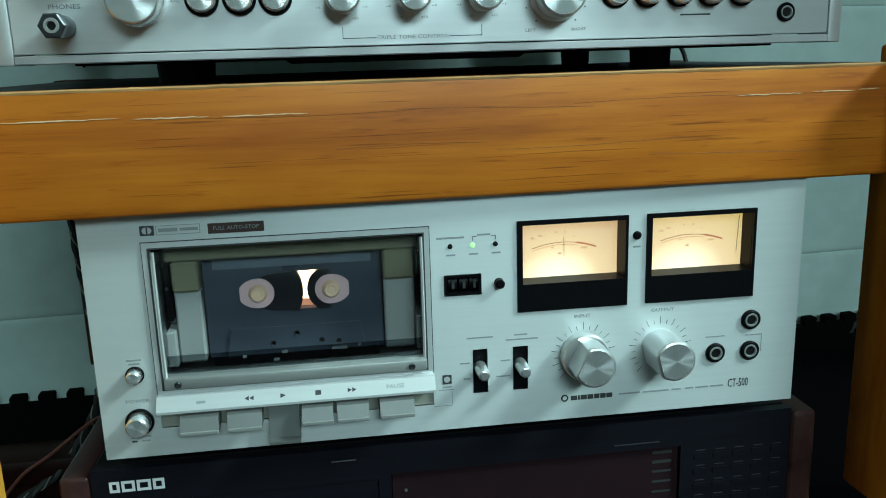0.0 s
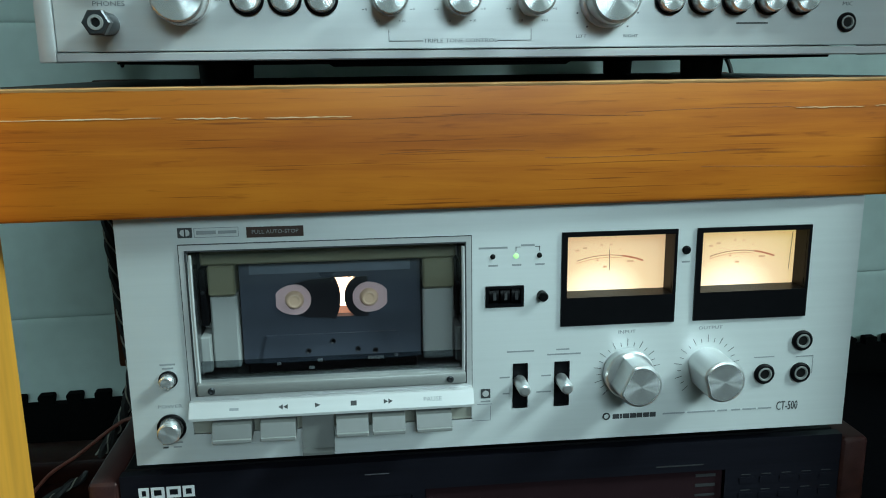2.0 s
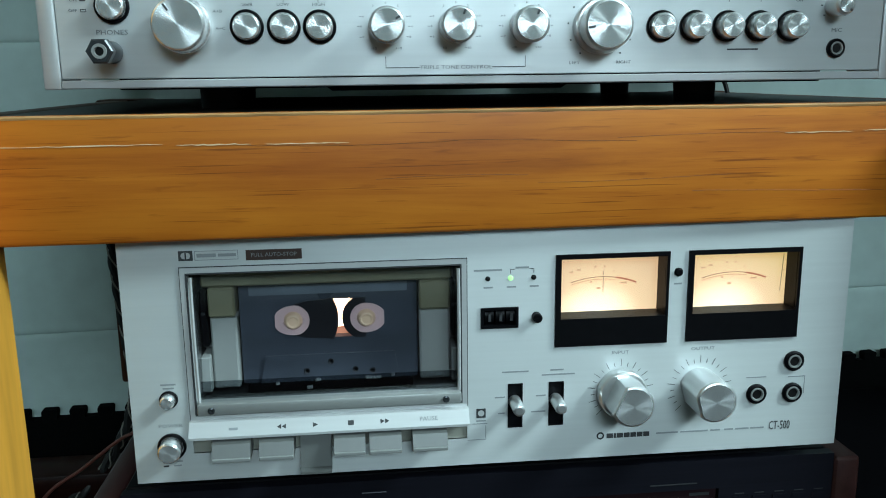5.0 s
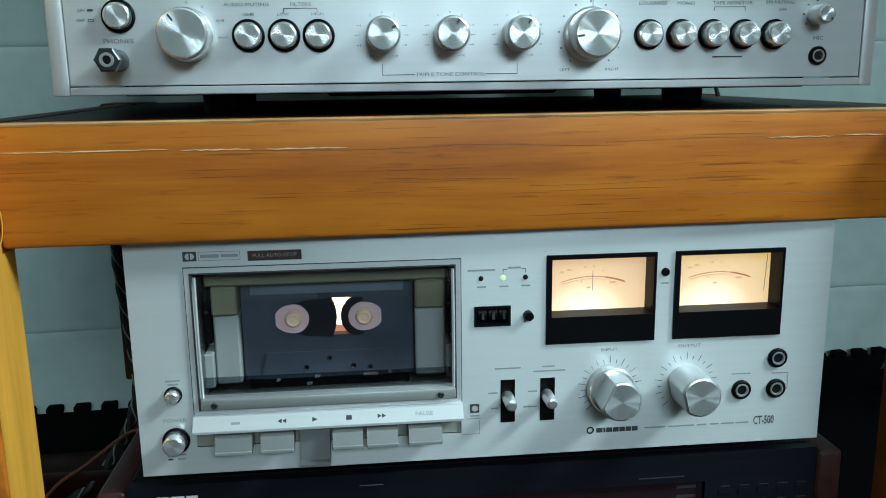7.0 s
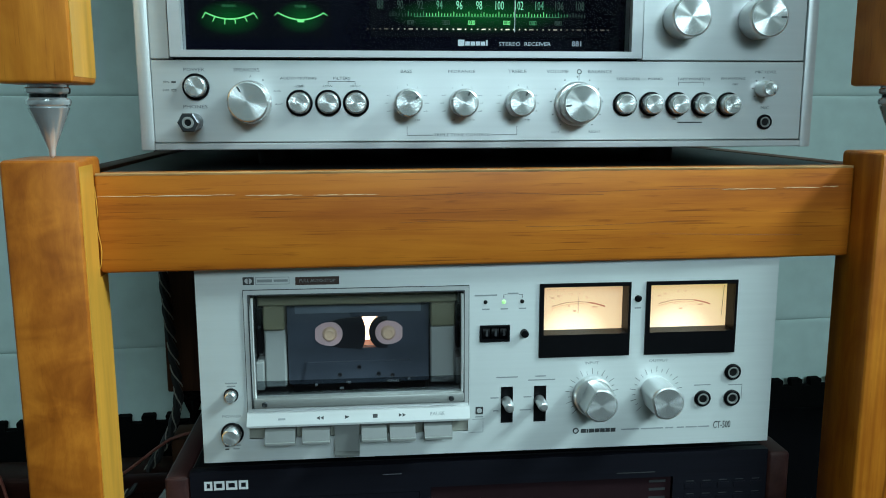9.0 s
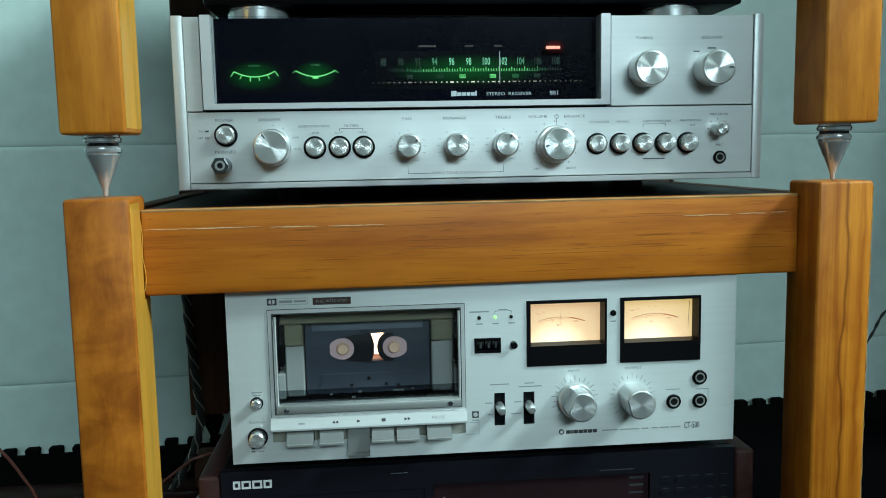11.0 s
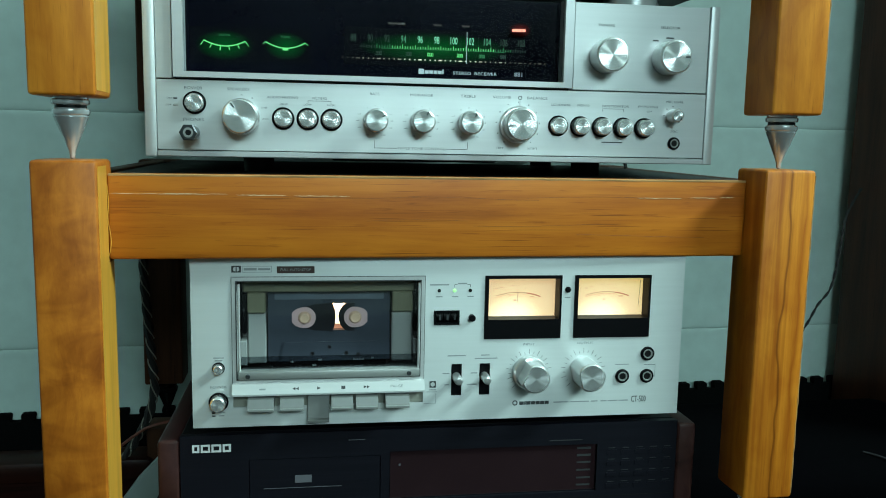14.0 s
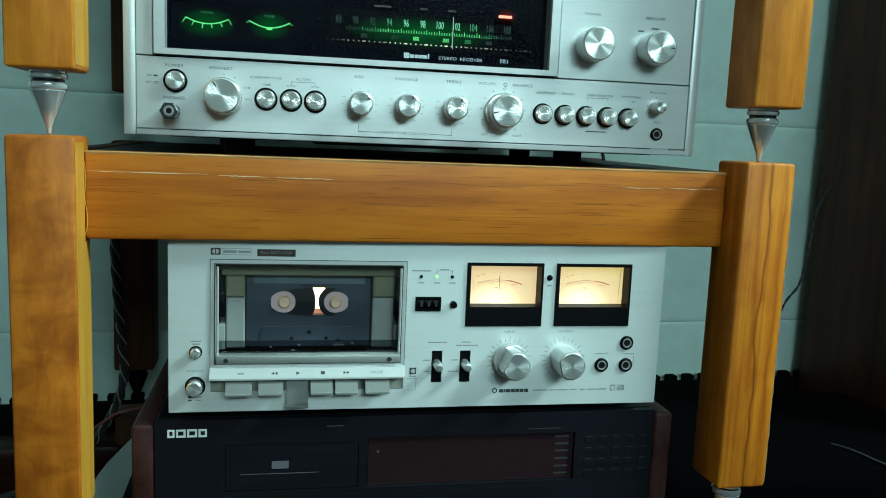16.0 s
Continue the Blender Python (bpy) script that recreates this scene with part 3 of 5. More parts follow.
def button(parent, x, z, y, r=0.0063, ring=0.0083, out=0.008):
    b = part("push_button", lathe([(y + 0.002, r), (y - out + 0.0008, r), (y - out, r - 0.0008)], x, 0, z, 'y', 32), TURNED, parent)
    part("button_face", lathe([(y - out - 0.0001, 0.00001), (y - out - 0.0001, r - 0.001), (y - out + 0.0003, r - 0.0007)], x, 0, z, 'y', 32), SPUN, b)
    part("button_ring", lathe([(y + 0.001, ring), (y - 0.0012, ring), (y - 0.0016, ring - 0.0006), (y - 0.0012, r + 0.0003), (y + 0.001, r + 0.0003)], x, 0, z, 'y', 32), BLACK, b)
    return b


def jack(parent, x, z, y, r=0.0055):
    j = part("socket", lathe([(y + 0.001, r), (y - 0.0012, r), (y - 0.0018, r - 0.0008), (y - 0.0016, r * 0.66)], x, 0, z, 'y', 32, caps=False), BLACK, parent, "black headphone socket")
    part("socket_ring", lathe([(y - 0.0015, r * 0.70), (y - 0.0021, r * 0.66), (y - 0.0021, r * 0.54), (y - 0.0010, r * 0.46)], x, 0, z, 'y', 32, caps=False), KEYGREY, j)
    part("socket_hole", lathe([(y - 0.0012, r * 0.47), (y - 0.0013, 0.00001)], x, 0, z, 'y', 24), RUBBER, j)
    return j


def screw(parent, x, z, y, r=0.0018):
    return part("screw", lathe([(y, r), (y - 0.0006, r), (y - 0.0009, r * 0.6), (y - 0.0006, 0.00001)], x, 0, z, 'y', 16), BRUSHED_DARK, parent)


# ---- cassette deck ----
deck = thing("cassette_deck", (0, 0.1, -0.006), "silver front-loading cassette deck with lit needle meters, playing", "cassette deck")
WELL_H = (-0.1572, -0.0207, 0.0366, 0.1108)
KEYS_H = (-0.1606, -0.0180, 0.0153, 0.0336)
METERS = ((0.0286, 0.0894), (0.0999, 0.1621))
face_holes = [WELL_H, KEYS_H] + [(a, b, 0.0643, 0.1140) for a, b in METERS] + [(0.0038, 0.0118, 0.0201, 0.0449), (0.0259, 0.0341, 0.0201, 0.0449), (-0.0104, 0.0089, 0.0763, 0.0870)]
part("faceplate", pierced(-0.19, 0.19, 0.0, 0.1455, 0.0, 0.004, face_holes), SILVER, deck, "brushed silver faceplate", smooth=False)
part("case", box(-0.187, 0.187, 0.249, 0.251, 0.003, 0.1425, bm=frame_bm(-0.187, 0.187, 0.003, 0.1425, 0.002, 0.004, 0.249)), BLACK, deck, "dark metal case", smooth=False)
for x in (-0.15, 0.15):
    for y in (0.03, 0.22):
        part("foot", lathe([(-0.006, 0.010), (-0.005, 0.011), (0.003, 0.011)], x, y, 0, 'z', 20), RUBBER, deck)
# cassette well with its lining
well = part("cassette_well", box(-0.1572, -0.0207, 0.050, 0.052, 0.0366, 0.1108, bm=frame_bm(-0.1585, -0.0194, 0.0353, 0.1121, 0.0013, 0.0041, 0.0500)), WELL, deck, smooth=False)
part("top_guide", box(-0.1540, -0.0240, 0.014, 0.045, 0.0998, 0.1085, 0.001, 1), OLIVE, well, "olive plastic guide")
for a, b in ((-0.1508, -0.1372), (-0.0415, -0.0252)):
    part("clip", box(a, b, 0.013, 0.045, 0.0838, 0.0996, 0.001, 1), OLIVE, well, "olive plastic clip")
    part("side_lining", box(a, b, 0.016, 0.045, 0.0440, 0.0834, 0.001, 1), PALEGREY, well, "pale grey lining")
    e0, e1 = (-0.1560, a - 0.0004) if a < -0.1 else (b + 0.0004, -0.0218)
    part("door_guide", box(e0, e1, 0.0110, 0.045, 0.0440, 0.0630, 0.0005, 1, box(e0, e1, 0.026, 0.045, 0.0632, 0.1060, 0.0005, 1)), PALEGREY, well, "pale grey guide")
    arm = part("hinge_arm", box(e0 + 0.0008, e1 - 0.0004, 0.014, 0.0255, 0.0680, 0.0985, 0.0006, 1), BLACK, well, "black hinge arm")
    part("hinge_pin", lathe([(0.0142, 0.0011), (0.0128, 0.0010), (0.0126, 0.00001)], (e0 + e1) / 2, 0, 0.0860, 'y', 12), BRUSHED_DARK, arm)
part("head_bridge", box(-0.134, -0.045, 0.020, 0.046, 0.0385, 0.0440, 0.001, 1), BLACK, well)
# small bright bars paint the lamp's glints on the head parts
for x, w, z in ((-0.0965, 0.0028, 0.0452), (-0.1010, 0.0030, 0.0412), (-0.0668, 0.0085, 0.0452), (-0.1180, 0.0020, 0.0440), (-0.0560, 0.0020, 0.0462)):
    part("guide_glint", box(x - w / 2, x + w / 2, 0.0178, 0.0205, z - 0.0005, z + 0.0005, 0.0002, 1), SILVER_B, well, "bright bar painting a glint on the tape guides")
# frame round the door
dframe = part("door_frame", frame_bm(-0.1606, -0.0180, 0.0338, 0.1138, 0.0030, -0.0012, 0.0002), SILVER_B, deck, "grey frame with dark outline", smooth=False)
part("outline", frame_bm(-0.1610, -0.0176, 0.0336, 0.1142, 0.0007, -0.0009, 0.0001), INK, dframe, smooth=False)
part("inner_outline", frame_bm(-0.1580, -0.0206, 0.0362, 0.1112, 0.0007, -0.0016, 0.0001), INK, dframe, smooth=False)
# clear door, bowed forward, in a grey lip
door = part("cassette_door", box(-0.1565, -0.0214, -0.0045, 0.006, 0.0371, 0.0434, 0.0010, 2), KEYGREY, deck, "grey door lip")
prof = [(-0.0008 - 0.0012 * math.sin(math.pi * s), 0.0434 + s * 0.0655) for s in [i / 14 for i in range(15)]]
bm = bmesh.new()
la = [(bm.verts.new((-0.1556, y, z)), bm.verts.new((-0.0223, y, z))) for y, z in prof]
for (a, b), (c, d) in zip(la, la[1:]):
    bm.faces.new((a, b, d, c))
pane = part("clear_cover", bm, ACRYLIC, door, "clear bowed plastic cover")
pane.visible_shadow = False
band = part("smoked_band", box(-0.1550, -0.0228, 0.0028, 0.0034, 0.0434, 0.0530), SMOKED, door, "smoked lower band", smooth=False)
band.visible_shadow = False
for sx in (-0.1556, -0.0223):
    bm = bmesh.new()
    vs = [bm.verts.new((sx, y, z)) for y, z in prof] + [bm.verts.new((sx, 0.016, prof[-1][1])), bm.verts.new((sx, 0.012, 0.0440))]
    bm.faces.new(vs)
    sd = part("cover_side", bm, CHEEKCLEAR, door, "clear plastic cheek", smooth=False)
    sd.visible_shadow = False
    # silver tube paints the bright sheen along the cover's side
    part("cover_sheen", tube([(sx, y - 0.0003, z) for y, z in prof], 0.0009, 6), SILVER_B, door)
for x in (-0.1494, -0.0296):
    screw(door, x, 0.0400, -0.0045)
# key row
part("key_bed", box(-0.1606, -0.0180, 0.0035, 0.006, 0.0153, 0.0336, bm=box(-0.1606, -0.0180, 0.0012, 0.0035, 0.0153, 0.0262)), RECESS, deck, "beige-grey recess", smooth=False)
SLOPE = Matrix(((1, 0, 0, 0), (0, 1, 0.72, -0.72 * 0.0275), (0, 0, 1, 0), (0, 0, 0, 1)))


def lean(ob):
    """Lays a flat print on the slope of the key strip."""
    off = Matrix.Translation(OFF[ob])
    ob.data.transform(off.inverted() @ SLOPE @ off)


strip = part("key_strip", prism([(0.0034, 0.0340), (-0.0042, 0.0340), (-0.0046, 0.0338), (-0.0091, 0.0275), (-0.0091, 0.0262), (0.0034, 0.0262)], -0.1608, -0.0178, 'yz'), SILVER_B, deck, "bright silver strip printed with tape symbols", smooth=False)
for a, b, down in ((-0.1493, -0.1302, 0), (-0.1258, -0.1085, 0), (-0.1057, -0.0898, 1), (-0.0882, -0.0722, 0), (-0.0701, -0.0536, 0), (-0.0478, -0.0298, 0)):
    if down:
        pr = [(0.0008, 0.0260), (-0.0035, 0.0262), (-0.0075, 0.0076), (-0.0108, 0.0066), (-0.0108, 0.0052), (-0.0005, 0.0052)]
    else:
        pr = [(0.0010, 0.0258), (-0.0040, 0.0262), (-0.0105, 0.0240), (-0.0135, 0.0172), (-0.0135, 0.0160), (-0.0115, 0.0158), (0.0010, 0.0170)]
    k = part("tape_key", prism(pr, a, b, 'yz'), KEYTOP, deck, "pressed play key" if down else "", smooth=False)
    if not down:
        part("key_lip", box(a, b, -0.0140, -0.0130, 0.0156, 0.0176, 0.0003, 1), KEYGREY, k)
SY = -0.0092
for x, kind in ((-0.1146, "rew"), (-0.0973, "play"), (-0.0793, "stop"), (-0.0618, "ff")):
    h = 0.0010
    if kind == "stop":
        lean(part("symbol", box(x - 0.0015, x + 0.0015, SY - 0.0001, SY + 0.0002, 0.0307 - h, 0.0307 + h), INK, strip, smooth=False))
    else:
        d = -1 if kind == "rew" else 1
        for o in ((0.0,) if kind == "play" else (-0.0012, 0.0012)):
            w = 0.0014 if kind == "play" else 0.0011
            lean(part("symbol", prism([(x + o - d * w, 0.0307 - h), (x + o + d * w, 0.0307), (x + o - d * w, 0.0307 + h)], SY - 0.0001, SY + 0.0002), INK, strip, smooth=False))
lean(text("PAUSE", -0.0391, 0.0307, 0.0026, SY - 0.0001, GREYINK, strip, wide=1.3))
lean(bar(-0.1410, -0.1365, 0.0307, 0.0010, SY, GREYINK, strip))
# buttons
button(deck, -0.1709, 0.0455, 0.0, 0.0036, 0.0046, 0.006)
bar(-0.1745, -0.1670, 0.0534, 0.0009, 0, GREYINK, deck)
bar(-0.1735, -0.1680, 0.0514, 0.0009, 0, GREYINK, deck)
button(deck, -0.1712, 0.0198, 0.0, 0.0056, 0.0072, 0.009)
text("POWER", -0.1712, 0.0311, 0.0026, -0.0001, GREYINK, deck, wide=1.35)
bar(-0.1763, -0.1737, 0.0115, 0.0017, 0, INK, deck)
bar(-0.1763, -0.1737, 0.0090, 0.0009, 0, INK, deck)
bar(-0.1712, -0.1665, 0.0115, 0.0008, 0, GREYINK, deck)
bar(-0.1712, -0.1672, 0.0091, 0.0008, 0, GREYINK, deck)
# printed signs above the door
part("logo_mark", box(-0.1606, -0.1537, -0.0002, 0.0002, 0.1173, 0.1223), INK, deck, smooth=False)
for s in (-1, 1):
    part("logo_mark", prism([(-0.15715 + s * 0.0004, 0.1181), (-0.15715 + s * 0.0004, 0.1215), (-0.15715 + s * 0.0018, 0.1211), (-0.15715 + s * 0.0024, 0.1198), (-0.15715 + s * 0.0018, 0.1185)], -0.0004, 0.0), SILVER_B, deck, smooth=False)
part("logo_box", frame_bm(-0.1529, -0.1317, 0.1173, 0.1221, 0.0003, -0.0002, 0.0002), GREYINK, deck, smooth=False)
bar(-0.1518, -0.1425, 0.1197, 0.0018, 0, GREYINK, deck)
bar(-0.1415, -0.1327, 0.1197, 0.0015, 0, GREYINK, deck)
badge = part("badge", box(-0.1280, -0.1006, -0.0003, 0.0002, 0.1166, 0.1218), BADGE, deck, "brown badge", smooth=False)
text("FULL AUTO-STOP", -0.1143, 0.1192, 0.0027, -0.0004, GREYINK, badge, wide=1.05)
# indicator lamps, counter
for x, m in ((-0.0069, RUBBER), (0.0050, LEDLIT), (0.0171, RUBBER)):
    part("indicator", lathe([(0.0005, 0.0014), (-0.0005, 0.0013), (-0.0009, 0.0008), (-0.0010, 0.00001)], x, 0, 0.1026, 'y', 16), m, deck, "lit green indicator" if m is LEDLIT else "")
bar(-0.0141, 0.0006, 0.1071, 0.0010, 0, GREYINK, deck)
bar(0.0075, 0.0145, 0.1080, 0.0010, 0, GREYINK, deck)
for a, b, z, h in ((0.0048, 0.0072, 0.1072, 0.0003), (0.0148, 0.0172, 0.1072, 0.0003)):
    bar(a, b, z, h, 0, INK, deck)
for x in (0.0048, 0.0170):
    bar(x, x + 0.0003, 0.1061, 0.0022, 0, INK, deck)
for x in (-0.0067, 0.0054, 0.0174):
    bar(x - 0.0024, x + 0.0024, 0.0979, 0.0009, 0, GREYINK, deck)
counter = part("tape_counter", frame_bm(-0.0106, 0.0091, 0.0761, 0.0872, 0.0014, -0.0012, 0.003), BLACK, deck, "black three-digit counter")
for i, x in enumerate((-0.0058, 0.0000, 0.0056)):
    w = part("digit_wheel", lathe([(x - 0.0026, 0.0058), (x + 0.0022, 0.0058)], 0, 0, 0, 'y', 20), BLACK, counter)
    w.data.transform(Matrix.Translation(-OFF[counter]) @ Matrix.Translation((0, 0.0066, 0.0816)) @ Matrix.Rotation(radians(-90), 4, 'Z') @ Matrix.Translation(OFF[counter]))
    part("digit", box(x - 0.0007, x + 0.0007, 0.0002, 0.0009, 0.0795, 0.0837), INK, counter, smooth=False)
part("reset_button", lathe([(0.001, 0.0026), (-0.004, 0.0025), (-0.0046, 0.0020)], 0.0187, 0, 0.0815, 'y', 24), BLACK, deck)
# meters
eye_x, eye_z, eye_s = -0.074, 0.2036, 1.025


def on_dial(x, z):
    return (x - eye_x) * eye_s + eye_x, eye_z - (eye_z - z) * eye_s


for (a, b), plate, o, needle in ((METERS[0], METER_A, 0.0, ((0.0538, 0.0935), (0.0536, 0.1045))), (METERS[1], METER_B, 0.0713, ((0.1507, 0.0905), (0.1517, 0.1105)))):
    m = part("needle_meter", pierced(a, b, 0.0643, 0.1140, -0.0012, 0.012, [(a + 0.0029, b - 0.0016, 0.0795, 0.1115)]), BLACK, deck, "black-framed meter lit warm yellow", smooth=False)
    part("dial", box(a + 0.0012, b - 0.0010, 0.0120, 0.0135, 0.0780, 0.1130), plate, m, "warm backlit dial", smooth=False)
    g = part("glass", box(a + 0.0029, b - 0.0016, 0.0004, 0.0010, 0.0795, 0.1115), GLASS, m, smooth=False)
    g.visible_shadow = False
    for k, (x0, x1, mat_) in enumerate(((0.0370, 0.0612, MARKDARK), (0.0612, 0.0722, MARKRED))):
        up, lo = [], []
        for i in range(13):
            x = x0 + (x1 - x0) * i / 12
            z = 0.1011 - 10.0 * (x - 0.0535) ** 2
            th = 0.00016 if k == 0 else 0.00045
            up.append(on_dial(x + o, z + th))
            lo.append(on_dial(x + o, z - th))
        part("scale_arc", prism(up + lo[::-1], 0.0115, 0.0119), mat_, m, smooth=False)
        if k == 0:
            part("scale_arc", prism([(x, z - 0.0013) for x, z in up] + [(x, z - 0.0013) for x, z in lo[::-1]], 0.0115, 0.0119), MARK, m, smooth=False)
    for x, z, w in ((0.0372, 0.1040, 0.0022), (0.0412, 0.1052, 0.0022), (0.0500, 0.1066, 0.0012), (0.0550, 0.1066, 0.0012), (0.0600, 0.1040, 0.0008), (0.0655, 0.0975, 0.0035), (0.0520, 0.0950, 0.0020), (0.0480, 0.0985, 0.0010)):
        px, pz = on_dial(x + o, z)
        part("scale_mark", box(px - w / 2, px + w / 2, 0.0116, 0.0119, pz - 0.0005, pz + 0.0005), MARK, m, smooth=False)
    (x0, z0), (x1, z1) = needle
    (x0, z0), (x1, z1) = on_dial(x0, z0), on_dial(x1, z1)
    part("needle", tube([(x0, 0.0095, z0), (x1, 0.0095, z1)], 0.00014, 6), BADGE, m)
part("indicator", lathe([(0.0005, 0.0023), (-0.0008, 0.0023), (-0.0014, 0.0016), (-0.0015, 0.00001)], 0.0945, 0, 0.1026, 'y', 20), BLACK, deck)
bar(0.0924, 0.0966, 0.0963, 0.0009, 0, GREYINK, deck)
# slide switches
for a, b, lx in ((0.0038, 0.0118, 0.0086), (0.0259, 0.0341, 0.0308)):
    s = part("slide_switch", box(a, b, 0.0015, 0.004, 0.0201, 0.0449, bm=frame_bm(a, b, 0.0201, 0.0449, 0.0004, -0.0003, 0.0015)), BLACK, deck, smooth=False)
    part("lever", lathe([(0.0015, 0.0034), (-0.0110, 0.0032), (-0.0125, 0.0029), (-0.0130, 0.0020)], (a + b) / 2, 0, 0.0345, 'y', 24), TURNED, s, "round metal lever")
for a, b, z in ((0.0006, 0.0149, 0.0515), (0.0267, 0.0338, 0.0516), (0.0220, 0.0399, 0.0490), (-0.0032, 0.0022, 0.0375), (-0.0015, 0.0022, 0.0285), (0.0190, 0.0242, 0.0375), (0.0165, 0.0242, 0.0285)):
    bar(a, b, z, 0.0008, 0, GREYINK, deck)
# level knobs
text("INPUT", 0.0645, 0.0595, 0.0026, -0.0001, GREYINK, deck, wide=1.3)
text("OUTPUT", 0.1102, 0.0597, 0.0026, -0.0001, GREYINK, deck, wide=1.3)
for x, z, sk, cut in ((0.0652, 0.0376, 0.0132, (radians(155), 0.72)), (0.1093, 0.0376, 0.0, (radians(195), 0.84))):
    knob(deck, x, z, 0.0112, -0.0225, 0.0005 if not sk else -0.001, "level_knob", sk, None, cut, "turned aluminium knob with one flat side")
    for i in range(21):
        t = radians(225 - 13.5 * i)
        r0, r1 = (0.0142, 0.0164) if i % 2 else (0.0142, 0.0182)
        c, s = math.cos(t), math.sin(t)
        part("scale_tick", prism([(x + r0 * c - 0.00012 * s, z + r0 * s + 0.00012 * c), (x + r1 * c - 0.00012 * s, z + r1 * s + 0.00012 * c), (x + r1 * c + 0.00012 * s, z + r1 * s - 0.00012 * c), (x + r0 * c + 0.00012 * s, z + r0 * s - 0.00012 * c)], -0.0002, 0.0001), INK, deck, smooth=False)
# sockets and prints
for x, z in ((0.1419, 0.0322), (0.1621, 0.0503), (0.1624, 0.0320)):
    jack(deck, x, z, 0.0, 0.0056)
bar(0.1358, 0.1472, 0.0417, 0.0006, 0, GREYINK, deck)
bar(0.1597, 0.1695, 0.0411, 0.0006, 0, GREYINK, deck)
bar(0.1692, 0.1695, 0.0360, 0.0100, 0, GREYINK, deck)
part("timer_mark", box(-0.0131, -0.0081, -0.0003, 0.0002, 0.0266, 0.0317), INK, deck, smooth=False)
part("timer_mark", lathe([(0.0, 0.0017), (-0.0004, 0.0017)], -0.0106, 0, 0.02915, 'y', 20), SILVER_B, deck)
bar(-0.0132, -0.0080, 0.0248, 0.0008, 0, GREYINK, deck)
bar(-0.0152, -0.0072, 0.0232, 0.0004, 0, GREYINK, deck)
bar(-0.0082, -0.0079, 0.0180, 0.0080, 0, GREYINK, deck)
bar(-0.0178, -0.0082, 0.0141, 0.0003, 0, GREYINK, deck)
part("logo_ring", lathe([(0.0, 0.0021), (-0.0003, 0.0021), (-0.0003, 0.0013), (0, 0.0013)], 0.0549, 0, 0.0124, 'y', 20, caps=False), INK, deck)
x = 0.0584
for w in (0.0036, 0.0012, 0.0036, 0.0033, 0.0032, 0.0032, 0.0034):
    bar(x, x + w, 0.0121, 0.0027, 0, INK, deck, "logo_block")
    x += w + 0.0004
for a, b in ((0.0862, 0.0985), (0.1000, 0.1155), (0.1170, 0.1225), (0.1250, 0.1300), (0.1312, 0.1390), (0.1400, 0.1478)):
    bar(a, b, 0.0121, 0.0009, 0, GREYINK, deck)
text("CT-500", 0.1567, 0.0127, 0.0072, -0.0001, INK, deck, wide=0.55)

# ---- cassette in the well ----
CY = 0.022
cas = thing("cassette", (-0.089, 0.03, 0.044), "smoke-grey audio cassette playing inside the deck's well", "cassette")
win = (-0.1185, -0.0605, 0.0695, 0.0885)
shell = part("shell", pierced(-0.1362, -0.0422, 0.0440, 0.0995, CY, CY + 0.010, [(-0.0935, -0.0720, 0.0680, 0.0893)]), SHELL, cas, "translucent smoke shell", smooth=False)
part("label_band", box(-0.1310, -0.0475, CY - 0.0004, CY, 0.0925, 0.0978, 0.0001, 1), SHELLBAND, shell)
part("base_block", prism([(-0.1270, 0.0441), (-0.0520, 0.0441), (-0.0550, 0.0590), (-0.1240, 0.0590)], CY - 0.0012, CY), SHELL, shell, smooth=False)
left_arc = [(-0.1080 + 0.0235 * math.cos(t), 0.0784 + 0.0235 * math.sin(t)) for t in [radians(a) for a in range(-30, 31, 5)]]
part("tape_pack", prism([(-0.1080, 0.0698), (-0.1080, 0.0869), (-0.1010, 0.0886), (-0.0905, 0.0893)] + left_arc[::-1] + [(-0.0905, 0.0676), (-0.1010, 0.0681)], CY - 0.0004, CY + 0.004), TAPE, cas, "dark brown wound tape", smooth=False)
right_arc = [(-0.0700 - 0.0125 * math.cos(t), 0.0784 + 0.0125 * math.sin(t)) for t in [radians(a) for a in range(-60, 61, 8)]]
part("tape_pack", prism([(-0.0700, 0.0674), (-0.0700, 0.0896)] + right_arc[::-1], CY - 0.0004, CY + 0.004), TAPE, cas, smooth=False)
part("lamp_window", box(-0.0935, -0.0720, CY + 0.006, CY + 0.008, 0.0720, 0.0893), LAMP, cas, "orange-white lamp glow behind the tape", smooth=False)
# lower strip glows by itself: the lamp's weaker spill put into its emission
part("lamp_window", box(-0.0935, -0.0720, CY + 0.006, CY + 0.008, 0.0680, 0.0719), LAMP_SPILL, cas, smooth=False)
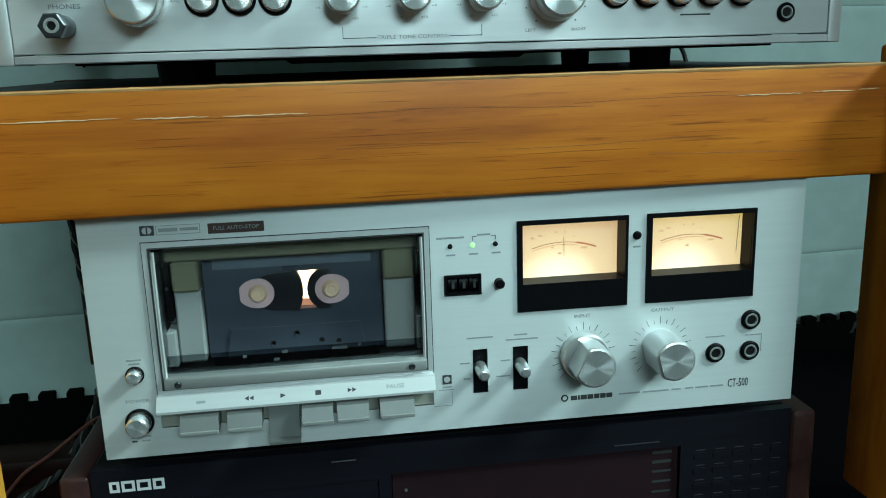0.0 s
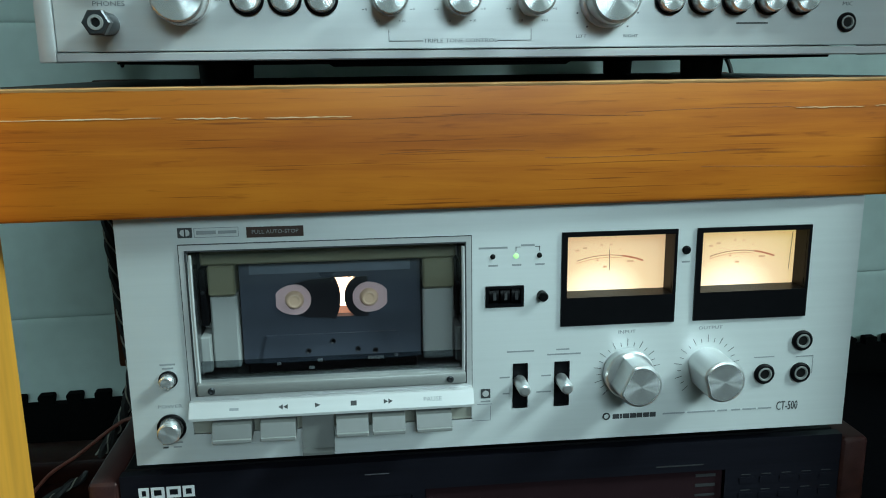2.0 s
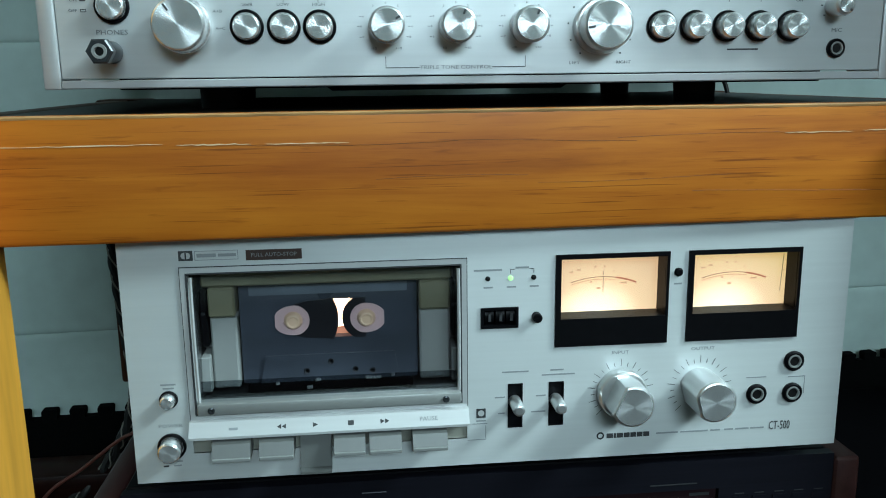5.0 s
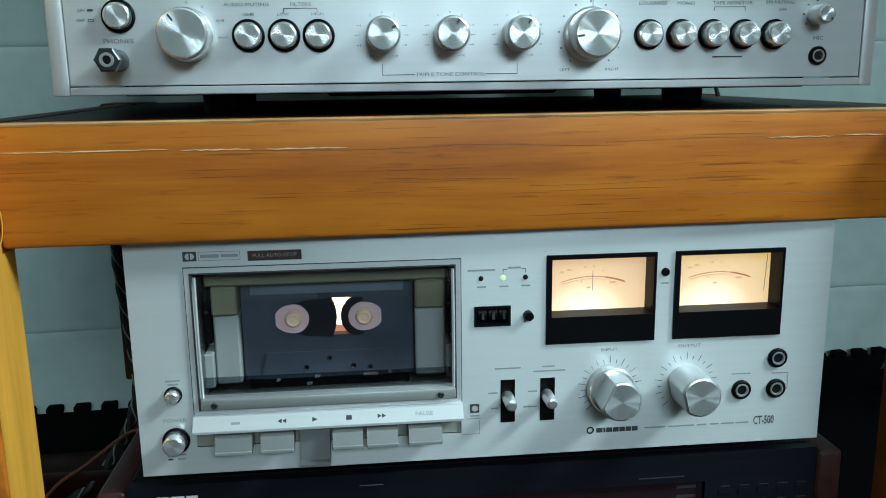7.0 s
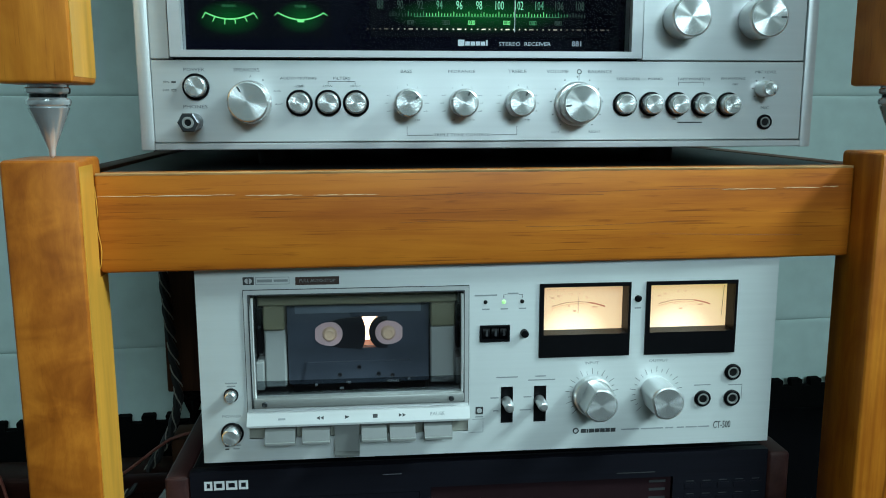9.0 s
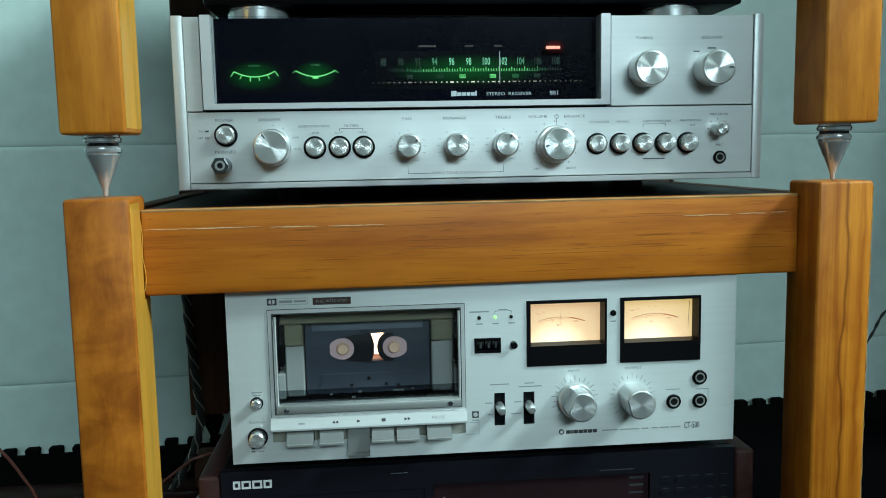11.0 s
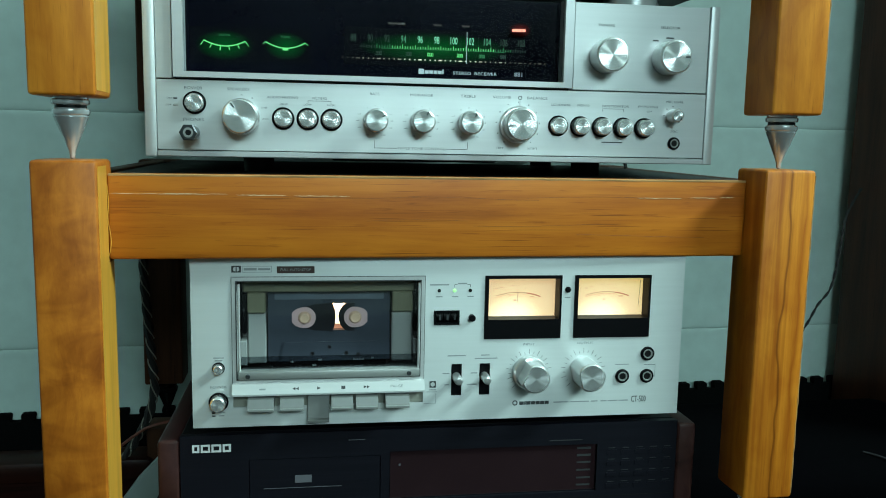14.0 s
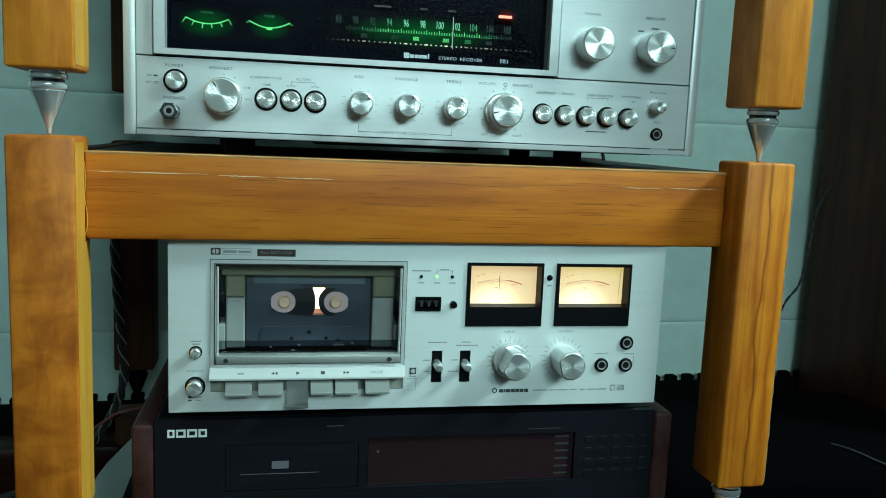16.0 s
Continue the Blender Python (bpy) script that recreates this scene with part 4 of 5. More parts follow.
for x, d in ((-0.1080, -1), (-0.0700, 1)):
    pts = []
    for i in range(28):
        t = 2 * math.pi * i / 28
        r = 0.0082
        u, v = r * math.cos(t), r * math.sin(t)
        if u * d > 0:
            c_ = abs(math.cos(t))
            u = d * min(r * 1.34 * c_ ** 0.8, r * 1.22)
            v *= 1 - 0.10 * c_
        pts.append((x + u, 0.0783 + v))
    hub = part("hub", prism(pts, CY - 0.0012, CY - 0.0004), HUB, cas, "pale pink reel hub", smooth=False)
    part("spindle", lathe([(CY - 0.0012, 0.0050), (CY - 0.0026, 0.0044), (CY - 0.0040, 0.0038), (CY - 0.0044, 0.0030), (CY - 0.0040, 0.0022), (CY - 0.0040, 0.00001)], x + d * 0.0004, 0, 0.0783, 'y', 24), SPINDLE, hub, "ivory drive spindle")
    for k in range(6):
        t = radians(60 * k + 12)
        part("tooth", box(x + 0.0058 * math.cos(t) - 0.0006, x + 0.0058 * math.cos(t) + 0.0006, CY - 0.0018, CY - 0.0010, 0.0783 + 0.0058 * math.sin(t) - 0.0006, 0.0783 + 0.0058 * math.sin(t) + 0.0006), HUB, hub, smooth=False)
for x, z in ((-0.1023, 0.0499), (-0.0893, 0.0548), (-0.0762, 0.0498), (-0.0670, 0.0486)):
    part("guide_hole", lathe([(CY - 0.0013, 0.0016), (CY - 0.0016, 0.0014), (CY - 0.0013, 0.0008), (CY - 0.0013, 0.00001)], x, 0, z, 'y', 16), TAPE, cas)

# ---- stereo receiver ----
RY = 0.022
rec = thing("stereo_receiver", (0, 0.2, 0.1875), "silver stereo receiver with black glass tuning dial, switched on", "receiver")
part("chassis", box(-0.2160, 0.2105, 0.0362, 0.34, 0.2062, 0.3225, 0.001, 1), BLACK, rec, "black metal chassis")
part("base_plate", box(-0.196, 0.196, 0.055, 0.33, 0.1995, 0.2060, 0.0005, 1), BLACK, rec, "black steel base plate")
part("belly", prism([(-0.098, 0.2062), (0.066, 0.2062), (0.052, 0.1972), (-0.085, 0.1972)], 0.09, 0.26), BLACK, rec, smooth=False)
for x, y in ((-0.145, 0.07), (0.127, 0.07), (-0.165, 0.29), (0.148, 0.29)):
    part("foot", lathe([(0.1875, 0.0105), (0.1885, 0.0115), (0.2066, 0.0125)], x, y, 0, 'z', 24), RUBBER, rec)
part("lower_panel", box(-0.2140, 0.2094, RY, 0.032, 0.2054, 0.2562, 0.0004, 1), SILVER_R, rec, "brushed silver control panel")
part("bottom_trim", box(-0.2140, 0.2094, RY - 0.0015, 0.036, 0.2006, 0.2048, 0.0005, 1), BEZEL, rec)
part("side_trim", box(-0.2226, -0.2143, RY - 0.0006, 0.052, 0.2004, 0.3246, 0.0008, 2), SILVER_R, rec)
part("side_trim", box(0.2097, 0.2172, RY - 0.0006, 0.052, 0.2004, 0.3246, 0.0008, 2), SILVER_R, rec)
part("dial_surround", box(-0.2140, -0.2028, RY, 0.034, 0.2570, 0.3236, 0.0004, 1), SILVER_R, rec)
part("tuning_panel", box(0.0986, 0.2092, RY + 0.0005, 0.034, 0.2570, 0.3236, 0.0004, 1), SILVER_R, rec, "brushed silver tuning panel")
bez = part("dial_bezel", pierced(-0.2016, 0.0972, 0.2580, 0.3246, RY - 0.003, 0.034, [(-0.1945, 0.0902, 0.2622, 0.3300)]), BEZEL, rec, "silver bezel", smooth=False)
dial = part("tuning_dial", box(-0.1945, 0.0902, 0.0345, 0.036, 0.2622, 0.3244), GLOSSBLACK, rec, "black tuning dial with green scales", smooth=False)
g = part("dial_glass", box(-0.1944, 0.0901, 0.0245, 0.0255, 0.2622, 0.3244), COATED, rec, "dark glass pane", smooth=False)
g.visible_shadow = False
DY = 0.0342


# panel whose emission paints a glow fading out from its middle
def halo(name, colour, strength):
    m, nt, b = nodes_of(name)
    tc = nt.nodes.new("ShaderNodeTexCoord")
    mp = nt.nodes.new("ShaderNodeMapping")
    mp.inputs["Location"].default_value = (-1, 0, -1)
    mp.inputs["Scale"].default_value = (2, 0, 2)
    nt.links.new(tc.outputs["Generated"], mp.inputs[0])
    ln = nt.nodes.new("ShaderNodeVectorMath")
    ln.operation = 'LENGTH'
    nt.links.new(mp.outputs[0], ln.inputs[0])
    r = ramp_node(nt, ln.outputs["Value"], [(0.0, colour), (0.35, tuple(c * 0.5 for c in colour)), (0.85, (0, 0, 0))])
    nt.links.new(r.outputs[0], b.inputs["Emission Color"])
    b.inputs["Emission Strength"].default_value = strength
    b.inputs["Base Color"].default_value = (0.003, 0.003, 0.005, 1)
    b.inputs["Specular IOR Level"].default_value = 0.1
    b.inputs["Roughness"].default_value = 0.15
    return m


HALO = halo("green_halo", (0.004, 0.16, 0.02), 0.5)
REDHALO = halo("red_halo", (0.25, 0.02, 0.01), 0.5)
part("scale_halo", box(-0.078, 0.062, DY, 0.0345, 0.2720, 0.3000), HALO, dial, smooth=False)
part("signal_halo", box(-0.1915, -0.1415, DY, 0.0345, 0.2700, 0.2960), HALO, dial, smooth=False)
part("tune_halo", box(-0.1405, -0.1030, DY, 0.0345, 0.2715, 0.2960), HALO, dial, smooth=False)
part("lamp_halo", box(0.0480, 0.0680, DY, 0.0345, 0.2960, 0.3085), REDHALO, dial, smooth=False)
for w, x in (("88", -0.0715), ("90", -0.0587), ("92", -0.0458), ("94", -0.0333), ("96", -0.0204), ("98", -0.0075), ("100", 0.0056), ("102", 0.0186), ("104", 0.0319), ("106", 0.0452), ("108", 0.0590)):
    tone = NUMERALDIM if x < -0.04 or x > 0.04 else NUMERALMID if x < -0.03 or x > 0.03 else NUMERAL
    text(w, x, 0.2918, 0.0078, DY - 0.0003, tone, dial, name="dial_number", wide=0.55)
for ticks, m in ((range(-24, 17), GREEN), (range(-30, -24), GREENDIM), (range(17, 24), GREENDIM), (range(-36, -30), NUMERALDIM), (range(24, 30), NUMERALDIM)):
    bm = bmesh.new()
    for i in ticks:
        x = 0.0056 + i * 0.00197
        h = 0.0018 if i % 5 else 0.0030
        box(x - 0.00022, x + 0.00022, DY - 0.0003, DY, 0.2850, 0.2850 + h, bm=bm)
    part("tick_scale", bm, m, dial, smooth=False)
part("scale_line", box(-0.050, 0.046, DY - 0.0003, DY, 0.28475, 0.2850), GREENDIM, dial, smooth=False)
for x, m in ((-0.0520, NUMERALDIM), (-0.0289, NUMERALDIM), (-0.0123, GREEN), (0.0108, GREEN), (0.0282, GREENDIM), (0.0450, NUMERALDIM)):
    for k in range(3):
        part("band_number", frame_bm(x - 0.0023 + k * 0.0016, x - 0.0010 + k * 0.0016, 0.2799, 0.2825, 0.00035, DY - 0.0003, DY), m, dial, smooth=False)
for lit, m in ((range(12, 27), DOTLIT), ((*range(4, 12), *range(27, 33)), DOTMID), ((*range(0, 4), *range(33, 41)), DOTDIM)):
    bm = bmesh.new()
    for i in lit:
        x = -0.0797 + i * 0.00396
        w = 0.0013 if i % 4 == 3 else 0.00045
        box(x - w, x + w, DY - 0.0003, DY, 0.2766, 0.2774, bm=bm)
    part("dot_scale", bm, m, dial, smooth=False)
part("pointer", box(0.0157, 0.0161, DY - 0.0015, DY - 0.0008, 0.2752, 0.2990), WHITEINK, dial, "white tuning pointer", smooth=False)
x = 0.0519
for w in (0.0024, 0.0024, 0.0024, 0.0012, 0.0022):
    part("source_lamp", box(x, x + w - 0.0002, DY - 0.0004, DY, 0.3010, 0.3030), REDLIT, dial, "red glowing source lamp", smooth=False)
    x += w
for a, b in ((-0.0450, -0.0320), (-0.0100, -0.0040), (0.0120, 0.0180)):
    bar(a, b, 0.3035, 0.0012, DY, BADGE, dial)


def smile(x0, x1, ze, zl, w, mat_, ticks):
    xm, hw = (x0 + x1) / 2, (x1 - x0) / 2
    up, lo = [], []
    for i in range(17):
        x = x0 + (x1 - x0) * i / 16
        z = zl + (ze - zl) * ((x - xm) / hw) ** 2
        up.append((x, z + w))
        lo.append((x, z - w))
    part("meter_arc", prism(up + lo[::-1], DY - 0.0003, DY), mat_, dial, smooth=False)
    for f, n in ticks:
        x = xm + f * hw
        z = zl + (ze - zl) * f * f
        part("meter_tick", prism([(x - 0.0003, z), (x + 0.0003, z), (x + 0.0003 + f * 0.0022, z - n), (x - 0.0003 + f * 0.0022, z - n)], DY - 0.0003, DY), mat_, dial, smooth=False)


smile(-0.1815, -0.1515, 0.2862, 0.2823, 0.0004, GREEN, ((-1, 0.0035), (-0.62, 0.003), (-0.2, 0.0035), (0.2, 0.003), (0.62, 0.003), (1, 0.0035)))
smile(-0.1365, -0.1075, 0.2865, 0.2822, 0.0004, GREEN, ((-1, 0.0018), (1, 0.0018)))
part("centre_mark", box(-0.1243, -0.1200, DY - 0.0003, DY, 0.2806, 0.2818), GREEN, dial, smooth=False)
text("SIGNAL", -0.1665, 0.2903, 0.0022, DY - 0.0003, GREENDIM, dial, wide=1.2)
text("TUNE", -0.1222, 0.2903, 0.0024, DY - 0.0003, GREENDIM, dial, wide=1.2)
x = -0.0212
for w, h, dz in ((0.0042, 0.0040, 0.0004), (0.0031, 0.0025, 0), (0.0030, 0.0025, 0), (0.0026, 0.0025, 0), (0.0030, 0.0025, 0), (0.0011, 0.0036, 0.0005)):
    bar(x, x + w, 0.2680 + dz, h, DY, WHITEINK, dial, "logo_block")
    x += w + 0.0005
text("STEREO  RECEIVER", 0.0055, 0.2677, 0.0033, DY - 0.0003, WHITEINK, dial, 'LEFT', wide=1.27)
text("881", 0.0580, 0.2680, 0.0045, DY - 0.0003, WHITEINK, dial, wide=1.1)
# control row
FY = RY - 0.0001
for w, x, z, s in (("POWER", -0.1881, 0.2503, 0.0030), ("SPEAKERS", -0.1559, 0.2502, 0.0030), ("AUDIO MUTING", -0.1239, 0.2451, 0.0025), ("FILTERS", -0.0967, 0.2451, 0.0026), ("BASS", -0.0558, 0.2495, 0.0028), ("MIDRANGE", -0.0202, 0.2495, 0.0028), ("TREBLE", 0.0161, 0.2496, 0.0030), ("VOLUME", 0.0425, 0.2496, 0.0030), ("BALANCE", 0.0705, 0.2496, 0.0030), ("LOUDNESS", 0.0896, 0.2450, 0.0025), ("MONO", 0.1079, 0.2450, 0.0025), ("TAPE MONITOR", 0.1340, 0.2450, 0.0025), ("FM MUTING", 0.1611, 0.2452, 0.0025), ("OFF", 0.1625, 0.2415, 0.0020), ("MIC LEVEL", 0.1834, 0.2496, 0.0026), ("MIC", 0.1841, 0.2262, 0.0028), ("PHONES", -0.1883, 0.2275, 0.0032), ("-20dB", -0.1234, 0.2403, 0.0021), ("LOW", -0.1056, 0.2403, 0.0021), ("HIGH", -0.0882, 0.2403, 0.0021), ("TRIPLE TONE CONTROL", -0.0197, 0.2092, 0.0027), ("LEFT", 0.0420, 0.2108, 0.0022), ("RIGHT", 0.0680, 0.2108, 0.0022), ("A+B", -0.1375, 0.2372, 0.0020), ("A+C", -0.1365, 0.2290, 0.0020), ("A", -0.1536, 0.2462, 0.0018), ("B", -0.1460, 0.2440, 0.0018), ("ON", -0.2052, 0.2427, 0.0019), ("OFF", -0.2057, 0.2378, 0.0019), ("TUNING", 0.1241, 0.3070, 0.0028), ("SELECTOR", 0.1766, 0.3070, 0.0028)):
    text(w, x, z, s, FY + (0.0005 if z > 0.26 else 0), LABELINK, rec, wide=1.25)
part("balance_mark", lathe([(FY + 0.0001, 0.0016), (FY - 0.0001, 0.0016), (FY - 0.0001, 0.0011), (FY + 0.0001, 0.0011)], 0.0568, 0, 0.2496, 'y', 16, caps=False), INK, rec)
bar(0.0566, 0.0569, 0.2458, 0.0045, RY, INK, rec)
for a, b, z, h in ((-0.0557, -0.0385, 0.2092, 0.0004), (-0.0010, 0.0163, 0.2092, 0.0004), (-0.1055, -0.0882, 0.2432, 0.0003), (0.1236, 0.1412, 0.2430, 0.0003), (0.1240, 0.1410, 0.2168, 0.0008), (-0.2022, -0.1994, 0.2427, 0.0011)):
    bar(a, b, z, h, RY, INK, rec)
for x, z, h in ((-0.0557, 0.2120, 0.0056), (0.0160, 0.2120, 0.0056), (-0.1055, 0.2423, 0.0020), (-0.0885, 0.2423, 0.0020), (0.1236, 0.2420, 0.0022), (0.1409, 0.2420, 0.0022)):
    bar(x, x + 0.0003, z, h, RY, INK, rec)
part("switch_mark", frame_bm(-0.2022, -0.1994, 0.2371, 0.2385, 0.0003, RY - 0.0002, RY + 0.0002), INK, rec, smooth=False)
for x, z in ((-0.1872, 0.2398), (-0.1236, 0.2298), (-0.1056, 0.2298), (-0.0880, 0.2296), (0.0878, 0.2289), (0.1055, 0.2288), (0.1232, 0.2287), (0.1407, 0.2286), (0.1582, 0.2285)):
    b_ = 0.0083 if x < 0.08 else 0.0080
    button(rec, x, z, RY, 0.0065, b_, 0.0055 if x < 0.1 else 0.0085)
knob(rec, -0.1538, 0.2304, 0.0127, 0.0060, RY, "selector_knob", 0.0134, radians(124))
for x, a in ((-0.0551, 32), (-0.0197, 66), (0.0167, 62)):
    knob(rec, x, 0.2296, 0.0089, 0.0065, RY, "tone_knob", 0.0, radians(a))
    for s in (-1, 1):
        for k, (dx, dz) in enumerate(((0.0118, 0.0048), (0.0128, 0.0000), (0.0118, -0.0052))):
            text("468"[k], x + s * dx + 0.0004, 0.2296 + dz, 0.0016, FY, LABELINK, rec, wide=1.2)
            bar(x + s * dx - 0.0015, x + s * dx - 0.0005, 0.2296 + dz, 0.0003, RY, INK, rec)
        text("-10" if s < 0 else "+10", x + s * 0.0062, 0.2188, 0.0018, FY, LABELINK, rec, wide=1.2)
    for dx in (-0.0062, 0, 0.0062):
        text("0" if dx == 0 else "2", x + dx, 0.2410 - abs(dx) * 0.25, 0.0015, FY, INK, rec)
knob(rec, 0.0552, 0.2290, 0.0125, 0.0050, RY, "volume_knob", 0.0142, radians(188))
for i in range(11):
    t = radians(232 - 28.4 * i)
    bar(0.0556 + 0.0172 * math.cos(t) - 0.0004, 0.0556 + 0.0172 * math.cos(t) + 0.0004, 0.2291 + 0.0172 * math.sin(t), 0.0008, RY, INK, rec)
knob(rec, 0.1818, 0.2385, 0.0052, 0.0105, RY, "level_knob", 0.0, radians(-45))
for i in range(7):
    t = radians(220 - 43 * i)
    bar(0.1822 + 0.0074 * math.cos(t) - 0.0005, 0.1822 + 0.0074 * math.cos(t) + 0.0005, 0.2386 + 0.0074 * math.sin(t), 0.0007, RY, INK, rec)
jack(rec, 0.1841, 0.2169, RY, 0.0050)
knob(rec, 0.1243, 0.2832, 0.0129, 0.0045, RY, "tuning_knob", 0.0)
knob(rec, 0.1752, 0.2832, 0.0129, 0.0045, RY, "selector_knob", 0.0, radians(0))
bar(0.1625, 0.1672, 0.2968, 0.0010, RY + 0.0005, INK, rec)
bar(0.1735, 0.1800, 0.2992, 0.0010, RY + 0.0005, INK, rec)
ph = part("phone_adapter", lathe([(RY, 0.0055), (0.0080, 0.0055), (0.0065, 0.0050), (0.0065, 0.0030)], -0.1893, 0, 0.2180, 'y', 24, caps=False), BRUSHED_DARK, rec, "dark metal headphone adapter")
part("adapter_nut", lathe([(0.0068, 0.0064), (0.0025, 0.0064), (0.0018, 0.0056), (0.0018, 0.0034)], -0.1893, 0, 0.2180, 'y', 6, caps=False), BRUSHED_DARK, ph)
part("adapter_ring", lathe([(0.0020, 0.0036), (0.0012, 0.0034), (0.0012, 0.0022), (0.0030, 0.0020)], -0.1893, 0, 0.2180, 'y', 24, caps=False), KEYGREY, ph)
part("adapter_hole", lathe([(0.0026, 0.0022), (0.0028, 0.00001)], -0.1893, 0, 0.2180, 'y', 20), RUBBER, ph)

# ---- component standing on the receiver ----
top = thing("hifi_component", (0, 0.2, 0.3227), "black hi-fi component on silver round feet above the receiver", "hi-fi component")
part("body", box(-0.206, 0.2170, 0.058, 0.36, 0.3378, 0.43, 0.003, 2), BLACK, top)
# grey strip puts the front edge's lower highlight into its colour
part("lip_highlight", box(-0.200, 0.2110, 0.0565, 0.059, 0.3418, 0.3430, 0.0004, 1), KEYGREY, top)
for x in (-0.167, 0.165):
    for y in (0.084, 0.31):
        part("foot", lathe([(0.3227, 0.0235), (0.3235, 0.0245), (0.3358, 0.0245), (0.3366, 0.0235), (0.3382, 0.0235)], x, y, 0, 'z', 32), CHROME, top, "silver round foot")

# ---- disc player under the deck ----
PX, PY = -0.004, 0.002
pl = thing("disc_player", (PX, 0.15, -0.1220), "black disc player with dark wood side cheeks and dim display", "disc player")
part("front_panel", pierced(PX - 0.1962, PX + 0.1962, -0.1075, -0.0070, PY, PY + 0.006, [(-0.1500, -0.0500, -0.0640, -0.0270), (-0.0430, 0.1250, -0.0642, -0.0245)]), PLAYER, pl, "black metal front", smooth=False)
part("body", box(PX - 0.1962, PX + 0.1962, PY + 0.0085, 0.33, -0.1075, -0.0075, 0.001, 1), BLACK, pl)
for s in (-1, 1):
    part("side_cheek", box(PX + s * 0.2047 - 0.0080, PX + s * 0.2047 + 0.0080, PY - 0.001, 0.335, -0.1090, -0.0095, 0.0035, 3), CHEEK, pl, "dark reddish wood cheek")
    for y in (0.04, 0.29):
        part("foot", lathe([(-0.1220, 0.018), (-0.1210, 0.019), (-0.1070, 0.019)], PX + s * 0.16, y, 0, 'z', 24), RUBBER, pl)
tray = part("tray_door", box(-0.1498, -0.0502, PY + 0.0004, PY + 0.008, -0.0638, -0.0272, 0.0004, 1), PLAYER, pl)
bar(-0.1391, -0.0800, -0.0507, 0.0004, PY + 0.0004, DIMINK, tray)
part("disc_mark", box(-0.1157, -0.1030, PY + 0.0001, PY + 0.0006, -0.0468, -0.0408), DIMINK, tray, smooth=False)
disp = part("display", box(-0.0424, 0.1244, PY + 0.0025, PY + 0.008, -0.0636, -0.0250), DISPLAY, pl, "dark red-brown display window", smooth=False)
for z in (-0.0285, -0.0345, -0.0405, -0.0470, -0.0535, -0.0595):
    bar(0.1090, 0.1205, z, 0.0018 if z > -0.04 else 0.0014, PY + 0.0025, FAINTINK, disp)
part("indicator", lathe([(PY + 0.003, 0.0009), (PY + 0.002, 0.0009)], -0.0350, 0, -0.0365, 'y', 12), DIMINK, disp)
x = -0.1913
for w in (0.0062, 0.0078, 0.0082, 0.0070):
    part("logo_block", frame_bm(x, x + w - 0.0010, -0.0200, -0.0138, 0.0015, PY - 0.0002, PY + 0.0001), WHITEINK, pl, smooth=False)
    x += w
for r in range(4):
    for c in range(5):
        part("small_key", box(0.1335 + c * 0.0118, 0.1415 + c * 0.0118, PY - 0.0004, PY + 0.0004, -0.0335 - r * 0.0095, -0.0300 - r * 0.0095), PLAYER, pl, smooth=False)
        bar(0.1345 + c * 0.0118, 0.1400 + c * 0.0118, -0.0284 - r * 0.0095, 0.0005, PY, FAINTINK, pl)
bar(-0.1962 + PX + 0.001, 0.1962 + PX - 0.001, -0.0690, 0.0005, PY, RUBBER, pl)
bar(-0.075, -0.062, -0.0140, 0.0005, PY, DIMINK, pl)
bar(0.085, 0.112, -0.0205, 0.0007, PY, FAINTINK, pl)

# ---- round the rack ----
spk = thing("loudspeaker", (0.84, 0.28, -Z0), "tall dark walnut loudspeaker cabinet standing on the floor", "loudspeaker")
part("cabinet", box(0.646, 1.03, 0.10, 0.462, -Z0, 0.82, 0.004, 2), WALNUT, spk)
part("grille", box(0.664, 1.012, 0.088, 0.10, -Z0 + 0.05, 0.80, 0.004, 2), CLOTH, spk, "black cloth grille")

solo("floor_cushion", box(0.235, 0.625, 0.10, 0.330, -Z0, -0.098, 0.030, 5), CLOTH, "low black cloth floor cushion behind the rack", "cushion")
bench = thing("low_bench", (-0.64, 0.34, -Z0), "low narrow dark mahogany bench along the wall", "bench")
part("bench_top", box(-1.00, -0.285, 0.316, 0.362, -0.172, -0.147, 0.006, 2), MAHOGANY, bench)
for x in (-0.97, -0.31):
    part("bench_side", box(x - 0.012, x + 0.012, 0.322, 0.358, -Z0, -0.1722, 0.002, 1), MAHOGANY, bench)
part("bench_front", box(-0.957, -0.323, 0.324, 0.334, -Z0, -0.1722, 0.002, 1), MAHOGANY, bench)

# board added in place of an unexplained pale patch under the shelf
solo("pale_standin", prism([(-0.37, -Z0), (-0.262, -Z0), (-0.262, -0.126), (-0.275, -0.1405), (-0.298, -0.165), (-0.315, -0.189), (-0.338, -0.225), (-0.358, -0.29)], 0.300, 0.312), PALE_STANDIN, "pale grey-green curved stand-in board added under the shelf", "board", smooth=False)


